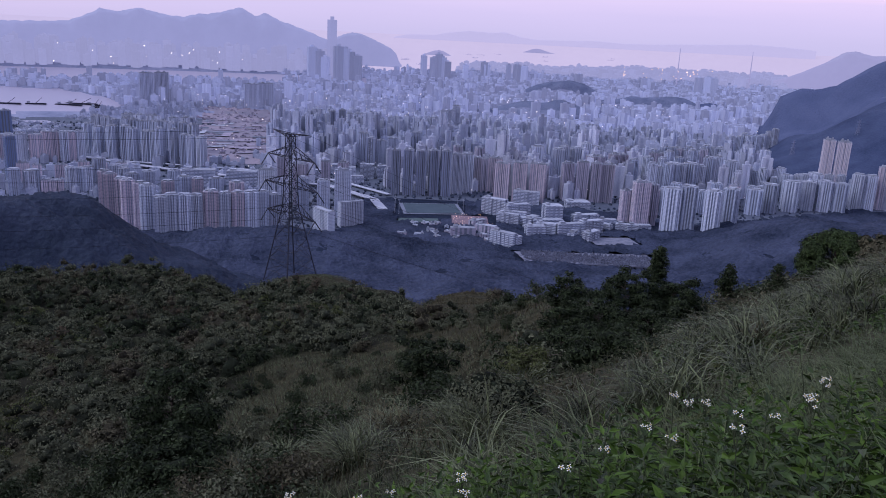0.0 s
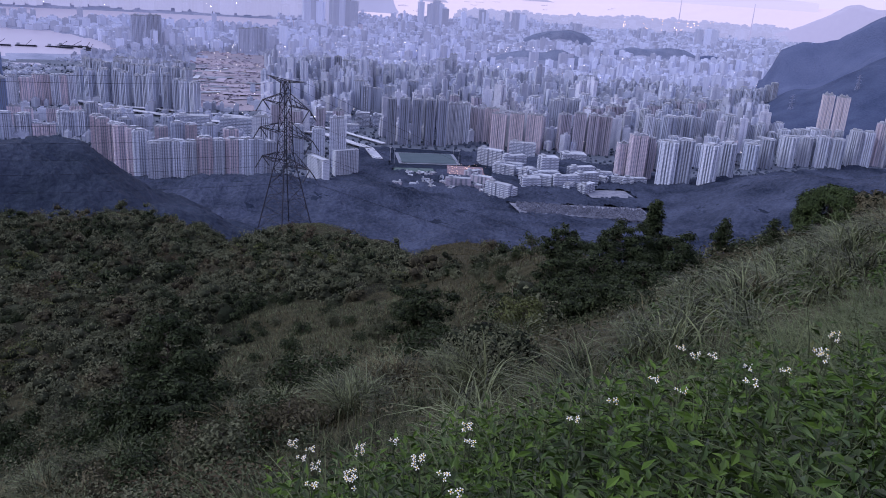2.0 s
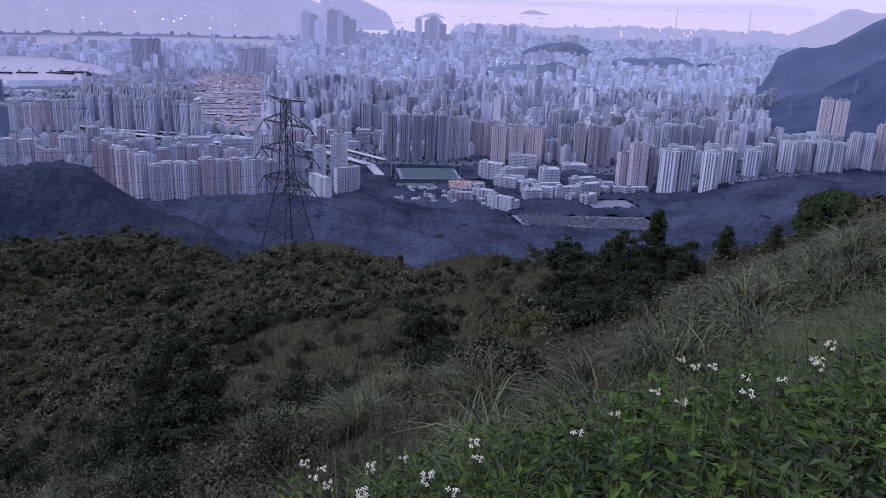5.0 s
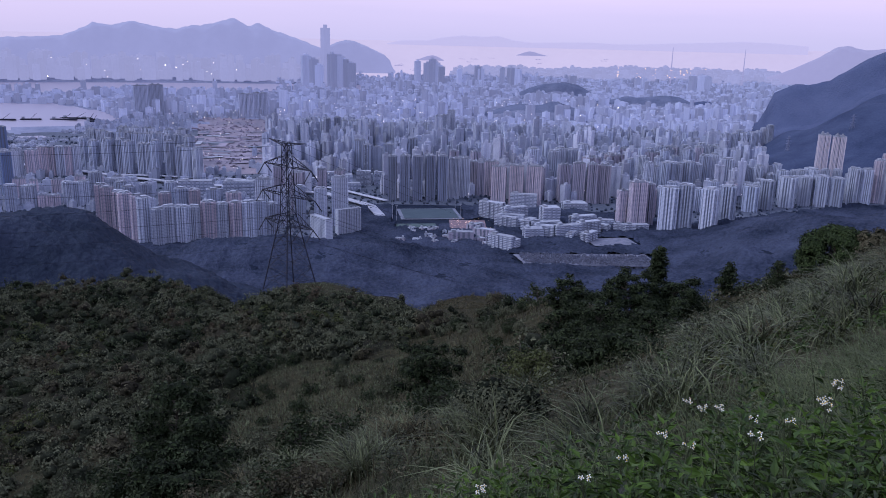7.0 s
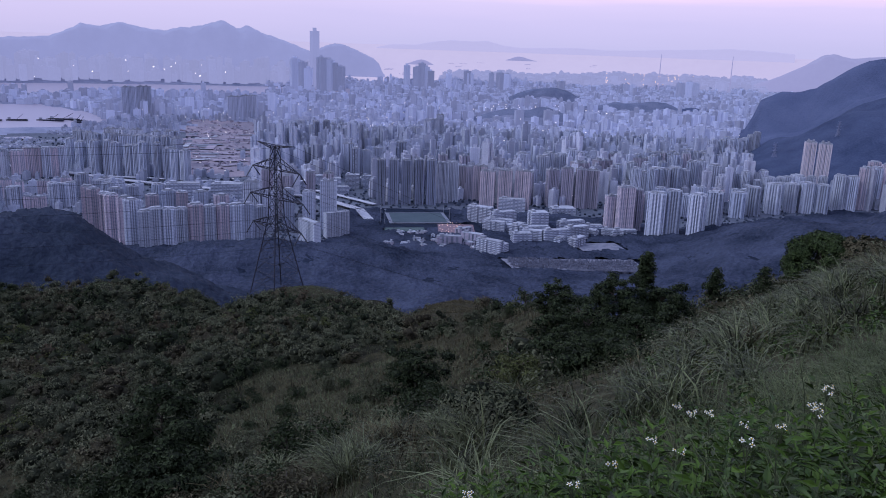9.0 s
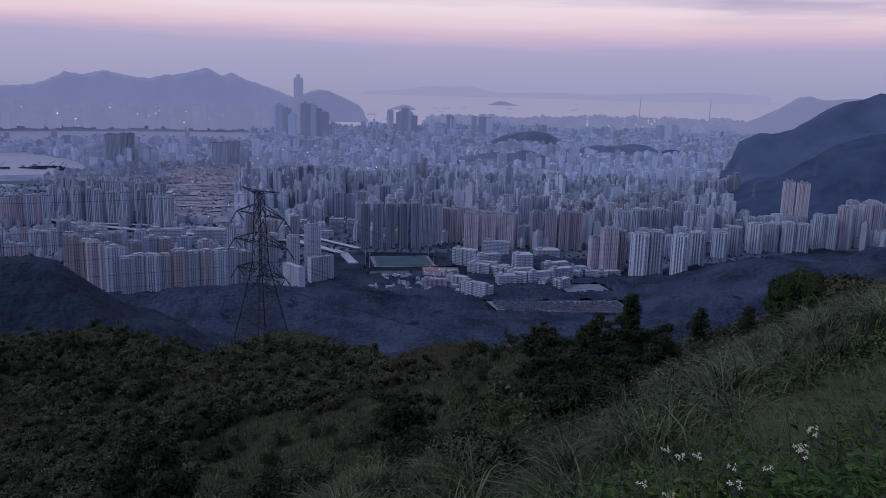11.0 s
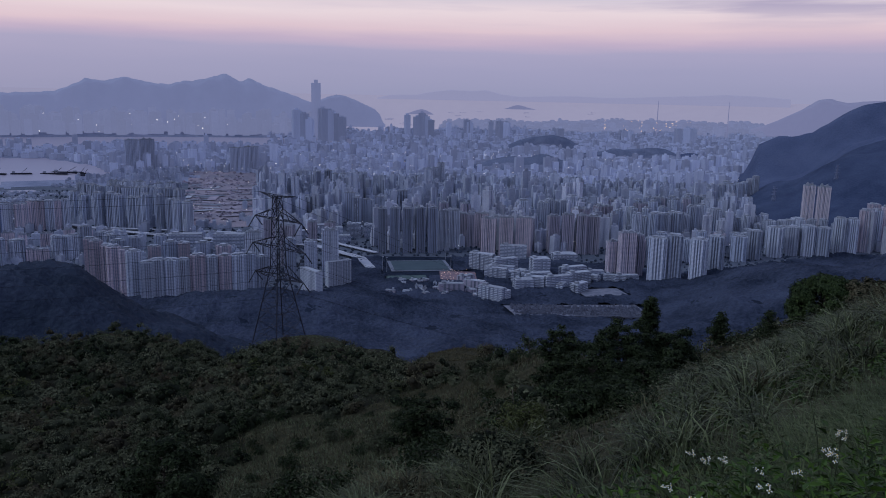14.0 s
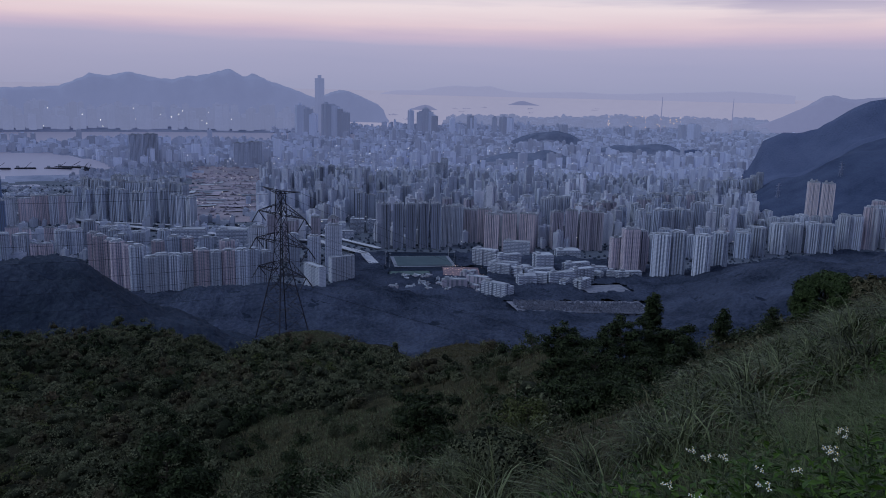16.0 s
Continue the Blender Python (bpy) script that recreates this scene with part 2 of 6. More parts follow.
BARK = surface("bark", (0.03, 0.024, 0.018), (0.08, 0.065, 0.05), 6.0, by="object")
LEAF_DARK = surface("dark_leaves", (0.006, 0.011, 0.004), (0.036, 0.050, 0.022), 1.1, rough=0.6, bump=0, vary=0.4, sheer=0.06, spec=0.12)
LEAF_CREST = surface("crest_bush_leaves", (0.010, 0.019, 0.006), (0.046, 0.070, 0.024), 1.3, rough=0.6, bump=0, vary=0.4, sheer=0.06, spec=0.12)
LEAF_MID = surface("shrub_leaves", (0.026, 0.032, 0.018), (0.116, 0.122, 0.077), 0.15, rough=0.75, bump=0, vary=0.25, sheer=0.03, spec=0.06)
LEAF_RUSSET = surface("russet_shrub_leaves", (0.030, 0.022, 0.014), (0.080, 0.062, 0.042), 0.3, rough=0.8, bump=0, vary=0.25, sheer=0.05, spec=0.05)
# Shrub bodies are coloured darker than leaves, for the shade inside them.
BUSH_MASS = [surface("shaded_scrub_mass_" + k, a, b, 0.9, rough=0.9, bump=1.0, vary=0.2, spec=0.03, fine=5) for k, a, b in (
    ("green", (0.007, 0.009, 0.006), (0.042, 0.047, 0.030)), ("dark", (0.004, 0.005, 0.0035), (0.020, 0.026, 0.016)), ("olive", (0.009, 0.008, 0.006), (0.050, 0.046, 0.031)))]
LEAF_FRESH = surface("fresh_shrub_leaves", (0.028, 0.036, 0.012), (0.085, 0.095, 0.038), 0.3, rough=0.7, bump=0, vary=0.35, sheer=0.1, spec=0.1)
LEAF_GREEN = surface("herb_leaves", (0.006, 0.018, 0.003), (0.044, 0.081, 0.013), 2.2, rough=0.5, bump=0, vary=0.65, sheer=0.16, spec=0.22)
LEAF_PALE = surface("young_herb_leaves", (0.030, 0.066, 0.009), (0.066, 0.115, 0.020), 1.6, rough=0.6, bump=0, vary=0.3, sheer=0.25, spec=0.15)
GRASS = surface("grass_blades", (0.011, 0.014, 0.007), (0.070, 0.080, 0.038), 0.8, rough=0.7, bump=0, vary=0.75, sheer=0.12, spec=0.15)
LAWN = surface("turf_blades", (0.026, 0.037, 0.016), (0.098, 0.119, 0.060), 0.9, rough=0.75, bump=0, vary=0.6, sheer=0.2, spec=0.1)
REED = surface("tall_grass_blades", (0.010, 0.014, 0.006), (0.106, 0.124, 0.064), 1.4, rough=0.6, bump=0, vary=0.8, sheer=0.12, spec=0.15)
DRY = surface("dry_grass_blades", (0.015, 0.013, 0.007), (0.092, 0.082, 0.048), 0.8, rough=0.8, bump=0, vary=0.8, sheer=0.1, spec=0.05)
PETAL = surface("white_petals", (0.72, 0.72, 0.70), (0.85, 0.85, 0.83), 20, rough=0.5, bump=0, vary=0.05, sheer=0.3)
YELLOW = surface("yellow_florets", (0.5, 0.33, 0.03), (0.7, 0.5, 0.06), 40, bump=0)
STEM = surface("green_stem", (0.025, 0.035, 0.015), (0.05, 0.06, 0.03), 10, bump=0)
# The next four emit a flat colour that imitates haze over distant things.
DISTANCE = surface("hazed_distance", (0.05, 0.06, 0.10), (0.075, 0.085, 0.13), 0.004, bump=0.0, vary=0.0, fine=4)
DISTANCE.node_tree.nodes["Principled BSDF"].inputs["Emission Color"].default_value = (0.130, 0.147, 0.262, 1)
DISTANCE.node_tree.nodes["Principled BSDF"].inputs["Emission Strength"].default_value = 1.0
FAR_SHORE = surface("hazed_far_shore", (0.05, 0.06, 0.09), (0.08, 0.09, 0.13), 0.01, bump=0.0, vary=0.3)
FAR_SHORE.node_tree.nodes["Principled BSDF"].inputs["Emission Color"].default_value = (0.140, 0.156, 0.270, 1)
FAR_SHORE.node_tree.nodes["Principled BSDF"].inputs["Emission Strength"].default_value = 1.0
FAINT = surface("hazed_far_island", (0.04, 0.04, 0.06), (0.05, 0.05, 0.07), 0.004, bump=0.0, vary=0.0)
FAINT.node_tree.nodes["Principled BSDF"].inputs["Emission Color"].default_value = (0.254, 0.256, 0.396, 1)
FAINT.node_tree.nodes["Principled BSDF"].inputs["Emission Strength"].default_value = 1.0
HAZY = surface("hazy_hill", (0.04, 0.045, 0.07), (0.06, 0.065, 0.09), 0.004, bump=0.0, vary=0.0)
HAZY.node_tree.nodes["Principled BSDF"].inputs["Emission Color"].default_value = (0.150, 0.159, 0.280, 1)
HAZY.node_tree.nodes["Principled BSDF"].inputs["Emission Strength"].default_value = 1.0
ROOF = surface("roof_concrete", (0.17, 0.19, 0.24), (0.31, 0.33, 0.395), 0.1, by="object", vary=0.2, bump=0)
# Wall and bay tones are paled and blued: haze mixed into the colours.
WALLS = {
    "pink": facade("pink_rendered_wall", (0.51, 0.44, 0.52), (0.22, 0.215, 0.29), share=0.5),
    "pale": facade("pale_rendered_wall", (0.46, 0.50, 0.62), (0.22, 0.25, 0.345), share=0.5),
    "grey": facade("grey_rendered_wall", (0.365, 0.41, 0.535), (0.19, 0.22, 0.315), share=0.5),
    "brown": facade("brown_tiled_wall", (0.33, 0.305, 0.39), (0.17, 0.175, 0.25)),
    "dark": facade("dark_tinted_wall", (0.20, 0.23, 0.325), (0.12, 0.14, 0.21)),
    "glass": facade("blue_glass_wall", (0.11, 0.16, 0.29), (0.085, 0.12, 0.22), share=0.5, vary=0.08, rough=0.3),
    "white": facade("white_painted_wall", (0.46, 0.50, 0.615), (0.095, 0.11, 0.17), storey=3.6, share=1.1),
    "blush": facade("blush_tiled_wall", (0.57, 0.51, 0.57), (0.22, 0.22, 0.30), share=0.4, vary=0.06),
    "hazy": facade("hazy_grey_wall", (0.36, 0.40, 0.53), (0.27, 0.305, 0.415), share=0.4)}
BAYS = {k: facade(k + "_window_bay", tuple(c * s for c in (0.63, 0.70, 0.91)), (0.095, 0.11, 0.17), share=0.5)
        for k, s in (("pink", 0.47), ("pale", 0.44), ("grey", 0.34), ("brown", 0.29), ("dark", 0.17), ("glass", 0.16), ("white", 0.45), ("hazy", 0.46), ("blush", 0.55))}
# Town walls change tone by distance class; haze is painted into them.
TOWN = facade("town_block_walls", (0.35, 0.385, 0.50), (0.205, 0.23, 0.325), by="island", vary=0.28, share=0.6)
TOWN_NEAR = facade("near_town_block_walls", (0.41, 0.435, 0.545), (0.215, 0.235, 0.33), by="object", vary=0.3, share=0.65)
# The farthest walls also glow a little, as haze before them.
FAR_TOWN = facade("hazed_far_town_walls", (0.295, 0.325, 0.435), (0.20, 0.23, 0.33), by="island", vary=0.42, share=0.4, glow=(0.036, 0.043, 0.082))
WHITE_LAMP, WARM_LAMP = lamp_glow("white_lamp", (1.0, 0.93, 0.85), 2.2), lamp_glow("warm_lamp", (1.0, 0.66, 0.45), 0.9)


# ---- building blocks ----
rng = np.random.default_rng(7)


def part(name, bm, material, parent=None, label=""):
    me = bpy.data.meshes.new(name)
    bm.to_mesh(me)
    bm.free()
    me.materials.append(material)
    ob = new(name, me)
    ob.parent = parent
    return tagged(ob, label)


def sheet(name, verts, faces, materials, parent=None, smooth=False, slots=None):
    """A mesh object from arrays of corners and faces."""
    me = bpy.data.meshes.new(name)
    verts, faces = np.asarray(verts, dtype=np.float32).reshape(-1, 3), np.asarray(faces, dtype=np.int32)
    n, k = faces.shape
    me.vertices.add(len(verts)), me.loops.add(n * k), me.polygons.add(n)
    me.vertices.foreach_set("co", verts.ravel())
    me.loops.foreach_set("vertex_index", faces.ravel())
    me.polygons.foreach_set("loop_start", np.arange(0, n * k, k, dtype=np.int32))
    for m in materials if isinstance(materials, (list, tuple)) else [materials]:
        me.materials.append(m)
    if slots is not None:
        me.polygons.foreach_set("material_index", np.asarray(slots, dtype=np.int32))
    me.polygons.foreach_set("use_smooth", np.full(n, smooth))
    me.update(calc_edges=True)
    me.validate()
    ob = new(name, me)
    ob.parent = parent
    return ob


def block(bm, size, m):
    bmesh.ops.create_cube(bm, size=1, matrix=m @ Matrix.Diagonal((*size, 1)))


def beam(bm, a, b, w):
    """A square bar from a to b."""
    a, b = Vector(a), Vector(b)
    d = b - a
    bmesh.ops.create_cube(bm, size=1, matrix=Matrix.Translation((a + b) / 2) @ d.to_track_quat("Z", "Y").to_matrix().to_4x4() @ Matrix.Diagonal((w, w, d.length, 1)))


def limb(bm, pts, r0, r1, sides=6):
    """A tapering bent tube."""
    rings = []
    for i, p in enumerate(pts):
        s = i / (len(pts) - 1)
        q = (Vector(pts[min(i + 1, len(pts) - 1)]) - Vector(pts[max(i - 1, 0)])).to_track_quat("Z", "Y")
        rad = r0 + (r1 - r0) * s
        rings.append([bm.verts.new(Vector(p) + q @ Vector((rad * math.cos(k * 6.2832 / sides), rad * math.sin(k * 6.2832 / sides), 0))) for k in range(sides)])
    for a, b in zip(rings, rings[1:]):
        for k in range(sides):
            bm.faces.new((a[k], a[(k + 1) % sides], b[(k + 1) % sides], b[k]))


def smooth_step(x, a, b):
    s = np.clip((x - a) / (b - a), 0, 1)
    return s * s * (3 - 2 * s)


def soft(x, w):
    """0 below, x above, rounded over w."""
    return w * np.logaddexp(0, x / w)


def waves(x, y, size, seed):
    """Cheap smooth noise, about -1 to 1."""
    r = np.random.default_rng(seed)
    s = 0
    for i in range(6):
        a, k, p = r.uniform(0, 6.28), 6.28 / size * r.uniform(0.6, 1.8), r.uniform(0, 6.28)
        s = s + np.sin(k * (x * np.cos(a) + y * np.sin(a)) + p)
    return s / 3.0


def lumps(pos, size, seed, squash=0.8):
    """Rough boulder-like clumps of foliage."""
    bm = bmesh.new()
    bmesh.ops.create_icosphere(bm, subdivisions=1, radius=1)
    co, tri = np.array([v.co[:] for v in bm.verts]), np.array([[v.index for v in f.verts] for f in bm.faces])
    bm.free()
    g = np.random.default_rng(seed)
    n = len(pos)
    v = co[None] * g.uniform(0.7, 1.28, (n, len(co), 1)) * np.reshape(size, (-1, 1, 1)) * np.array([1, 1, squash])
    turn = g.uniform(0, 6.28, n)
    c, s = np.cos(turn)[:, None], np.sin(turn)[:, None]
    v = np.stack([v[..., 0] * c - v[..., 1] * s, v[..., 0] * s + v[..., 1] * c, v[..., 2]], -1) + pos[:, None]
    return v.reshape(-1, 3), (np.arange(n)[:, None, None] * len(co) + tri).reshape(-1, 3)


# ---- the lie of the land ----
def bump(x, y, cx, cy, rx, ry, turn=0.0):
    c, s = math.cos(radians(turn)), math.sin(radians(turn))
    u, v = (x - cx) * c + (y - cy) * s, -(x - cx) * s + (y - cy) * c
    return np.exp(-(u / rx) ** 2 - (v / ry) ** 2)


def is_water(x, y):
    r, az = np.hypot(x, y), np.degrees(np.arctan2(x, y))
    inlet = (az < -20.9) & (r > np.interp(az, [-30, -26, -23, -20.9], [3760, 3960, 3950, 4080])) & (r < np.interp(az, [-30, -25.2, -22.9, -21.6, -20.9], [5350, 5170, 4740, 4350, 4080]))
    bay = (r > 3470) & (r < 3590) & (az < -26.0)
    harbour = (r > 6100 + 500 * smooth_step(az, -16, -6)) & (r < 7400) & (az < -5)
    sea = (r > 8700 + 4200 * smooth_step(az, 0, 4) + 2300 * smooth_step(az, 8, 14)) & (az > -5) & (az < 24)
    return inlet | bay | harbour | sea | ((r > 9500) & (az > -60) & (az < 60) & ((az < -5) | (az > 24))) | (r > 16000)


CREST_AZ = (-34, -30.6, -28.6, -26.2, -24.4, -22.2, -20.4, -18.1, -16.2, -14.6, -13, -11.3, -8.8, -6.3, -3.8, -1.8, 0.5, 2.6, 4.8, 6.5, 8.1, 10)
CREST_LIFT = (4.1, 4.1, 2.7, -0.7, -1.2, 0.2, -1.6, -2.3, -2.9, -9.0, -6.3, -4.3, -3.9, -4.5, -9.0, -9.0, 1.9, 0.6, -2.6, -8.6, -1.6, 0.0)


def height(x, y):
    x, y = np.asarray(x, float), np.asarray(y, float)
    r, az = np.hypot(x, y), np.degrees(np.arctan2(x, y))
    # the slope under the feet, its spur falling away on the right, a gully, three knolls
    ease = np.interp(az, [-60, -28, -8, 4, 10], [0.5, 0.55, 0.5, 0.33, 0.25])
    reach = 1 - ease * soft(r - 42, 8) / np.maximum(r, 1)
    near = (0.418 * x - 0.449 * y) * reach * (1 - 0.3 * np.exp(-(r / 4) ** 2))
    near = np.where(near > 0, 25 * np.tanh(near / 25), near) - 1.55
    near = near - smooth_step(az, 6, 15) * 0.5 * soft(r - np.interp(az, [8, 16, 24, 32], [68, 50, 52, 55]), 4)
    near = near + 2.6 * bump(x, y, 10.5, 62, 9, 16)
    near = near + 10 * bump(x, y, -73, 176, 34, 40) + 4 * bump(x, y, -35, 232, 26, 34) + 1.5 * bump(x, y, 14, 180, 14, 30)
    near = near - 4.0 * bump(x, y, -50, 190, 13, 50, 15) - 5.0 * bump(x, y, -3, 195, 12, 60) - 2 * bump(x, y, -14, 215, 30, 30) - 2.0 * bump(x, y, 9.2, 37, 9, 9)
    # the skyline of the knolls, and of the bank close by
    near = near - 5.0 * smooth_step(r, 192, 222) * smooth_step(az, -3.0, -0.5)
    crest_at = np.interp(az, [-31, -20, -12, -4, 0, 8], [190, 190, 215, 215, 182, 180])
    near = near + np.interp(az, CREST_AZ, CREST_LIFT) * np.exp(-((r - crest_at) / 38) ** 2)
    near = near + np.interp(az, [17, 18, 20.8, 24.2, 25.8, 29.5, 34], [0, 0, 0.4, 0.1, 0, -0.9, -1.2]) * np.exp(-((r - 48) / 9) ** 2)
    near = near + 0.05 * waves(x, y, 2.5, 1) + 0.5 * waves(x, y, 22, 2) * smooth_step(r, 15, 60)
    # the valley beyond them, down to the town
    far = np.interp(r, [0, 200, 300, 420, 600, 900, 1200, 1500, 9e9], [-40, -70, -125, -185, -255, -322, -368, -400, -400])
    z = EYE + near + (far - near) * smooth_step(r, 210, 380)
    ridge = np.interp(az, [-60, -34, -28.3, -24, -21.6, -17, -14, -9], [220, 170, 136, 126, 108, 66, 26, 0])
    z = z + ridge * np.exp(-((r - 900) / 190) ** 2)
    z = z + 48 * bump(x, y, -300, 1330, 210, 110) + 22 * bump(x, y, -90, 1430, 120, 70)
    right = np.interp(az, [15, 17.5, 19.6, 22, 25.4, 28.7, 31, 36, 60], [0, 4, 22, 62, 84, 98, 120, 170, 260])
    z = z + right * np.exp(-((r - 1620) / 260) ** 2)
    back = np.interp(az, [21.2, 22.1, 22.8, 23.9, 26, 26.6, 27.6, 28.2, 28.9, 30.2, 30.8, 31.9, 32.6, 36, 60], [0, 40, 190, 235, 250, 292, 345, 380, 402, 424, 436, 424, 404, 380, 400])
    z = z + back * np.exp(-((r - 4300) / np.where(r < 4300, 620, 420)) ** 2)
    z = z + 300 * bump(x, y, 1800, 2760, 390, 430, -30) + 95 * bump(x, y, 1370, 2600, 260, 320)
    z = z + 85 * bump(x, y, 590, 4420, 300, 150) + 120 * bump(x, y, 950, 6300, 260, 190) + 75 * bump(x, y, 1500, 5500, 420, 180)
    z = z + (6 * waves(x, y, 160, 3) + 12 * waves(x, y, 420, 4) * smooth_step(r, 2300, 3000)) * smooth_step(z, 8, 60) * smooth_step(r, 250, 500) + 1.6 * waves(x, y, 38, 6) * smooth_step(z, 3, 20) * smooth_step(r, 400, 600)
    return np.where(is_water(x, y), -14.0 - 0.01 * np.maximum(r - 9500, 0), z)


def recede(x, y, z):
    """Beyond 3.6 km the distance is drawn together, size and all, to lie within the 5 km that the lens reaches."""
    r = np.maximum(np.hypot(x, y), 0.01)
    far = np.where(r > 3600, 3600 + 1250 * (1 - 2600 / (2600 + np.maximum(r, 3600) - 3600)), r)
    k = far / r
    return np.stack([x * k, y * k, EYE + (z - EYE) * k], -1)


def place(x, y):
    return float(x), float(y), float(height(x, y))


SITE = lambda x, y: (y > 2430 + 0.1 * x + 60 * waves(x, y, 210, 75)) & (y < 4000) & (np.abs(x + 205 + 0.187 * y) < 60 + 0.035 * y + 48 * waves(x, y, 170, 71) + 24 * waves(x, y, 70, 72))
FIELD = lambda x, y: (x > -95) & (x < 70) & (y > 1740) & (y < 1965)


def cleared(x, y):
    """Yards, lawns and plots kept free of trees."""
    c = FIELD(x, y) | ((np.abs(x - 85) < 48) & (np.abs(y - 1748) < 58)) | ((x > 150) & (x < 432) & (y > 1380) & (y < 1500))
    c |= ((np.abs(x - 375) < 52) & (np.abs(y - 1612) < 34)) | ((np.abs(x + 35) < 48) & (np.abs(y - 1728) < 22))
    for px, py, rad in LOW_PLOTS:
        c |= np.hypot(x - px, y - py) < rad
    return c


# middles and radii of the plots of the low white buildings
LOW_PLOTS = ((140, 1835, 34), (190, 1800, 34), (165, 1740, 28), (215, 1725, 26), (265, 1760, 26), (240, 1660, 25), (290, 1660, 34), (340, 1690, 32), (140, 1545, 30), (330, 1620, 25))


def scrub_cover(x, y):
    """How thick the scrub stands: thick on the knolls, open on the grass slope and the knoll tops."""
    r, az = np.hypot(x, y), np.degrees(np.arctan2(x, y))
    bare = 12 * bump(x, y, -69, 175, 11, 12, 20) + 13 * bump(x, y, -38, 230, 13, 24, 8) + 10 * bump(x, y, -51, 232, 7, 12) + 8 * bump(x, y, -29, 192, 8, 34, 9) + 12 * bump(x, y, 5, 158, 11, 32) + 2.6 * bump(x, y, -9, 56, 12, 22, 12) + 0.7 * bump(x, y, 3, 112, 14, 34, -3)
    return waves(x, y, 30, 42) + 0.7 * waves(x, y, 9, 43) + smooth_step(-az, -4, 14) * 2.1 + smooth_step(r, 60, 110) * 1.1 - 0.15 - bare


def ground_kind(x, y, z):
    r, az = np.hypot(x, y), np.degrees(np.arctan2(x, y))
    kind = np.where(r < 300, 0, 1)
    # Thick scrub gets the floor with the gaps' shade painted in.
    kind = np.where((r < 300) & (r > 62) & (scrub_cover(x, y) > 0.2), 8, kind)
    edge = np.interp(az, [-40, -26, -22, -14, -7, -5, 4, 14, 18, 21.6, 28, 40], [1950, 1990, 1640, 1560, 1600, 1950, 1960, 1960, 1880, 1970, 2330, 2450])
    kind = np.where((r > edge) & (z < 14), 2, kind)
    # Farther ground and hills take tones with more haze painted in.
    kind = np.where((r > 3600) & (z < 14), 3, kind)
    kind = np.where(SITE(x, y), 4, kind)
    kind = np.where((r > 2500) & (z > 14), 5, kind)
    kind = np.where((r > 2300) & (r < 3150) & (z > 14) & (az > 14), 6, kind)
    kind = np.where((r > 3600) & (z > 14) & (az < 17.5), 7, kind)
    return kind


FAN = np.radians(np.concatenate([np.arange(-180, -38, 6), np.arange(-38, 38, 0.4), np.arange(38, 180, 6)]))
FAR_RINGS = np.concatenate([np.linspace(3650, 16400, 112), [19000, 24000, 40000, 80000, 160000, 400000]])


def build_ground():
    az = FAN
    rad = np.concatenate([np.geomspace(0.02, 300, 120), np.geomspace(305, 3600, 140), FAR_RINGS])
    A, Rr = np.meshgrid(az, rad)
    x, y = Rr * np.sin(A), Rr * np.cos(A)
    z = height(x, y)
    v = recede(x, y, z)
    n, m = x.shape
    i, j = np.meshgrid(np.arange(n - 1), np.arange(m), indexing="ij")
    j2 = (j + 1) % m
    faces = np.stack([i * m + j, i * m + j2, (i + 1) * m + j2, (i + 1) * m + j], -1).reshape(-1, 4)[:, ::-1]
    kind = ground_kind(x, y, z)[:-1].ravel()
    # the patch under the feet
    v = np.concatenate([v.reshape(-1, 3), [[0, 0, float(height(0, 0))]]])
    g = sheet("ground", v, faces, [SOIL, WOODLAND, PAVING, FAR_PAVING, SAND, HILL_CANOPY, MID_CANOPY, FAR_GREEN, SHADED_LITTER], smooth=True, slots=kind)
    tagged(g, "hillside falling to a wooded valley and a flat town", "ground", kind="structure")


build_ground()


def water_sheet(name, label, material, rings):
    A, Rr = np.meshgrid(FAN[np.abs(FAN) < 1.2], rings)
    x, y = Rr * np.sin(A), Rr * np.cos(A)
    n, m = x.shape
    i, j = np.meshgrid(np.arange(n - 1), np.arange(m - 1), indexing="ij")
    faces = np.stack([i * m + j, (i + 1) * m + j, (i + 1) * m + j + 1, i * m + j + 1], -1).reshape(-1, 4)[:, ::-1]
    tagged(sheet(name, recede(x, y, np.full_like(x, -5.0)), faces, material, smooth=True), label, "water", kind="structure")


water_sheet("water", "calm pale grey-lilac harbour", SEA, np.concatenate([[3500, 3580], FAR_RINGS[:34]]))
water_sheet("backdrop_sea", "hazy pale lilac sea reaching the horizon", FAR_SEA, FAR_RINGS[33:])


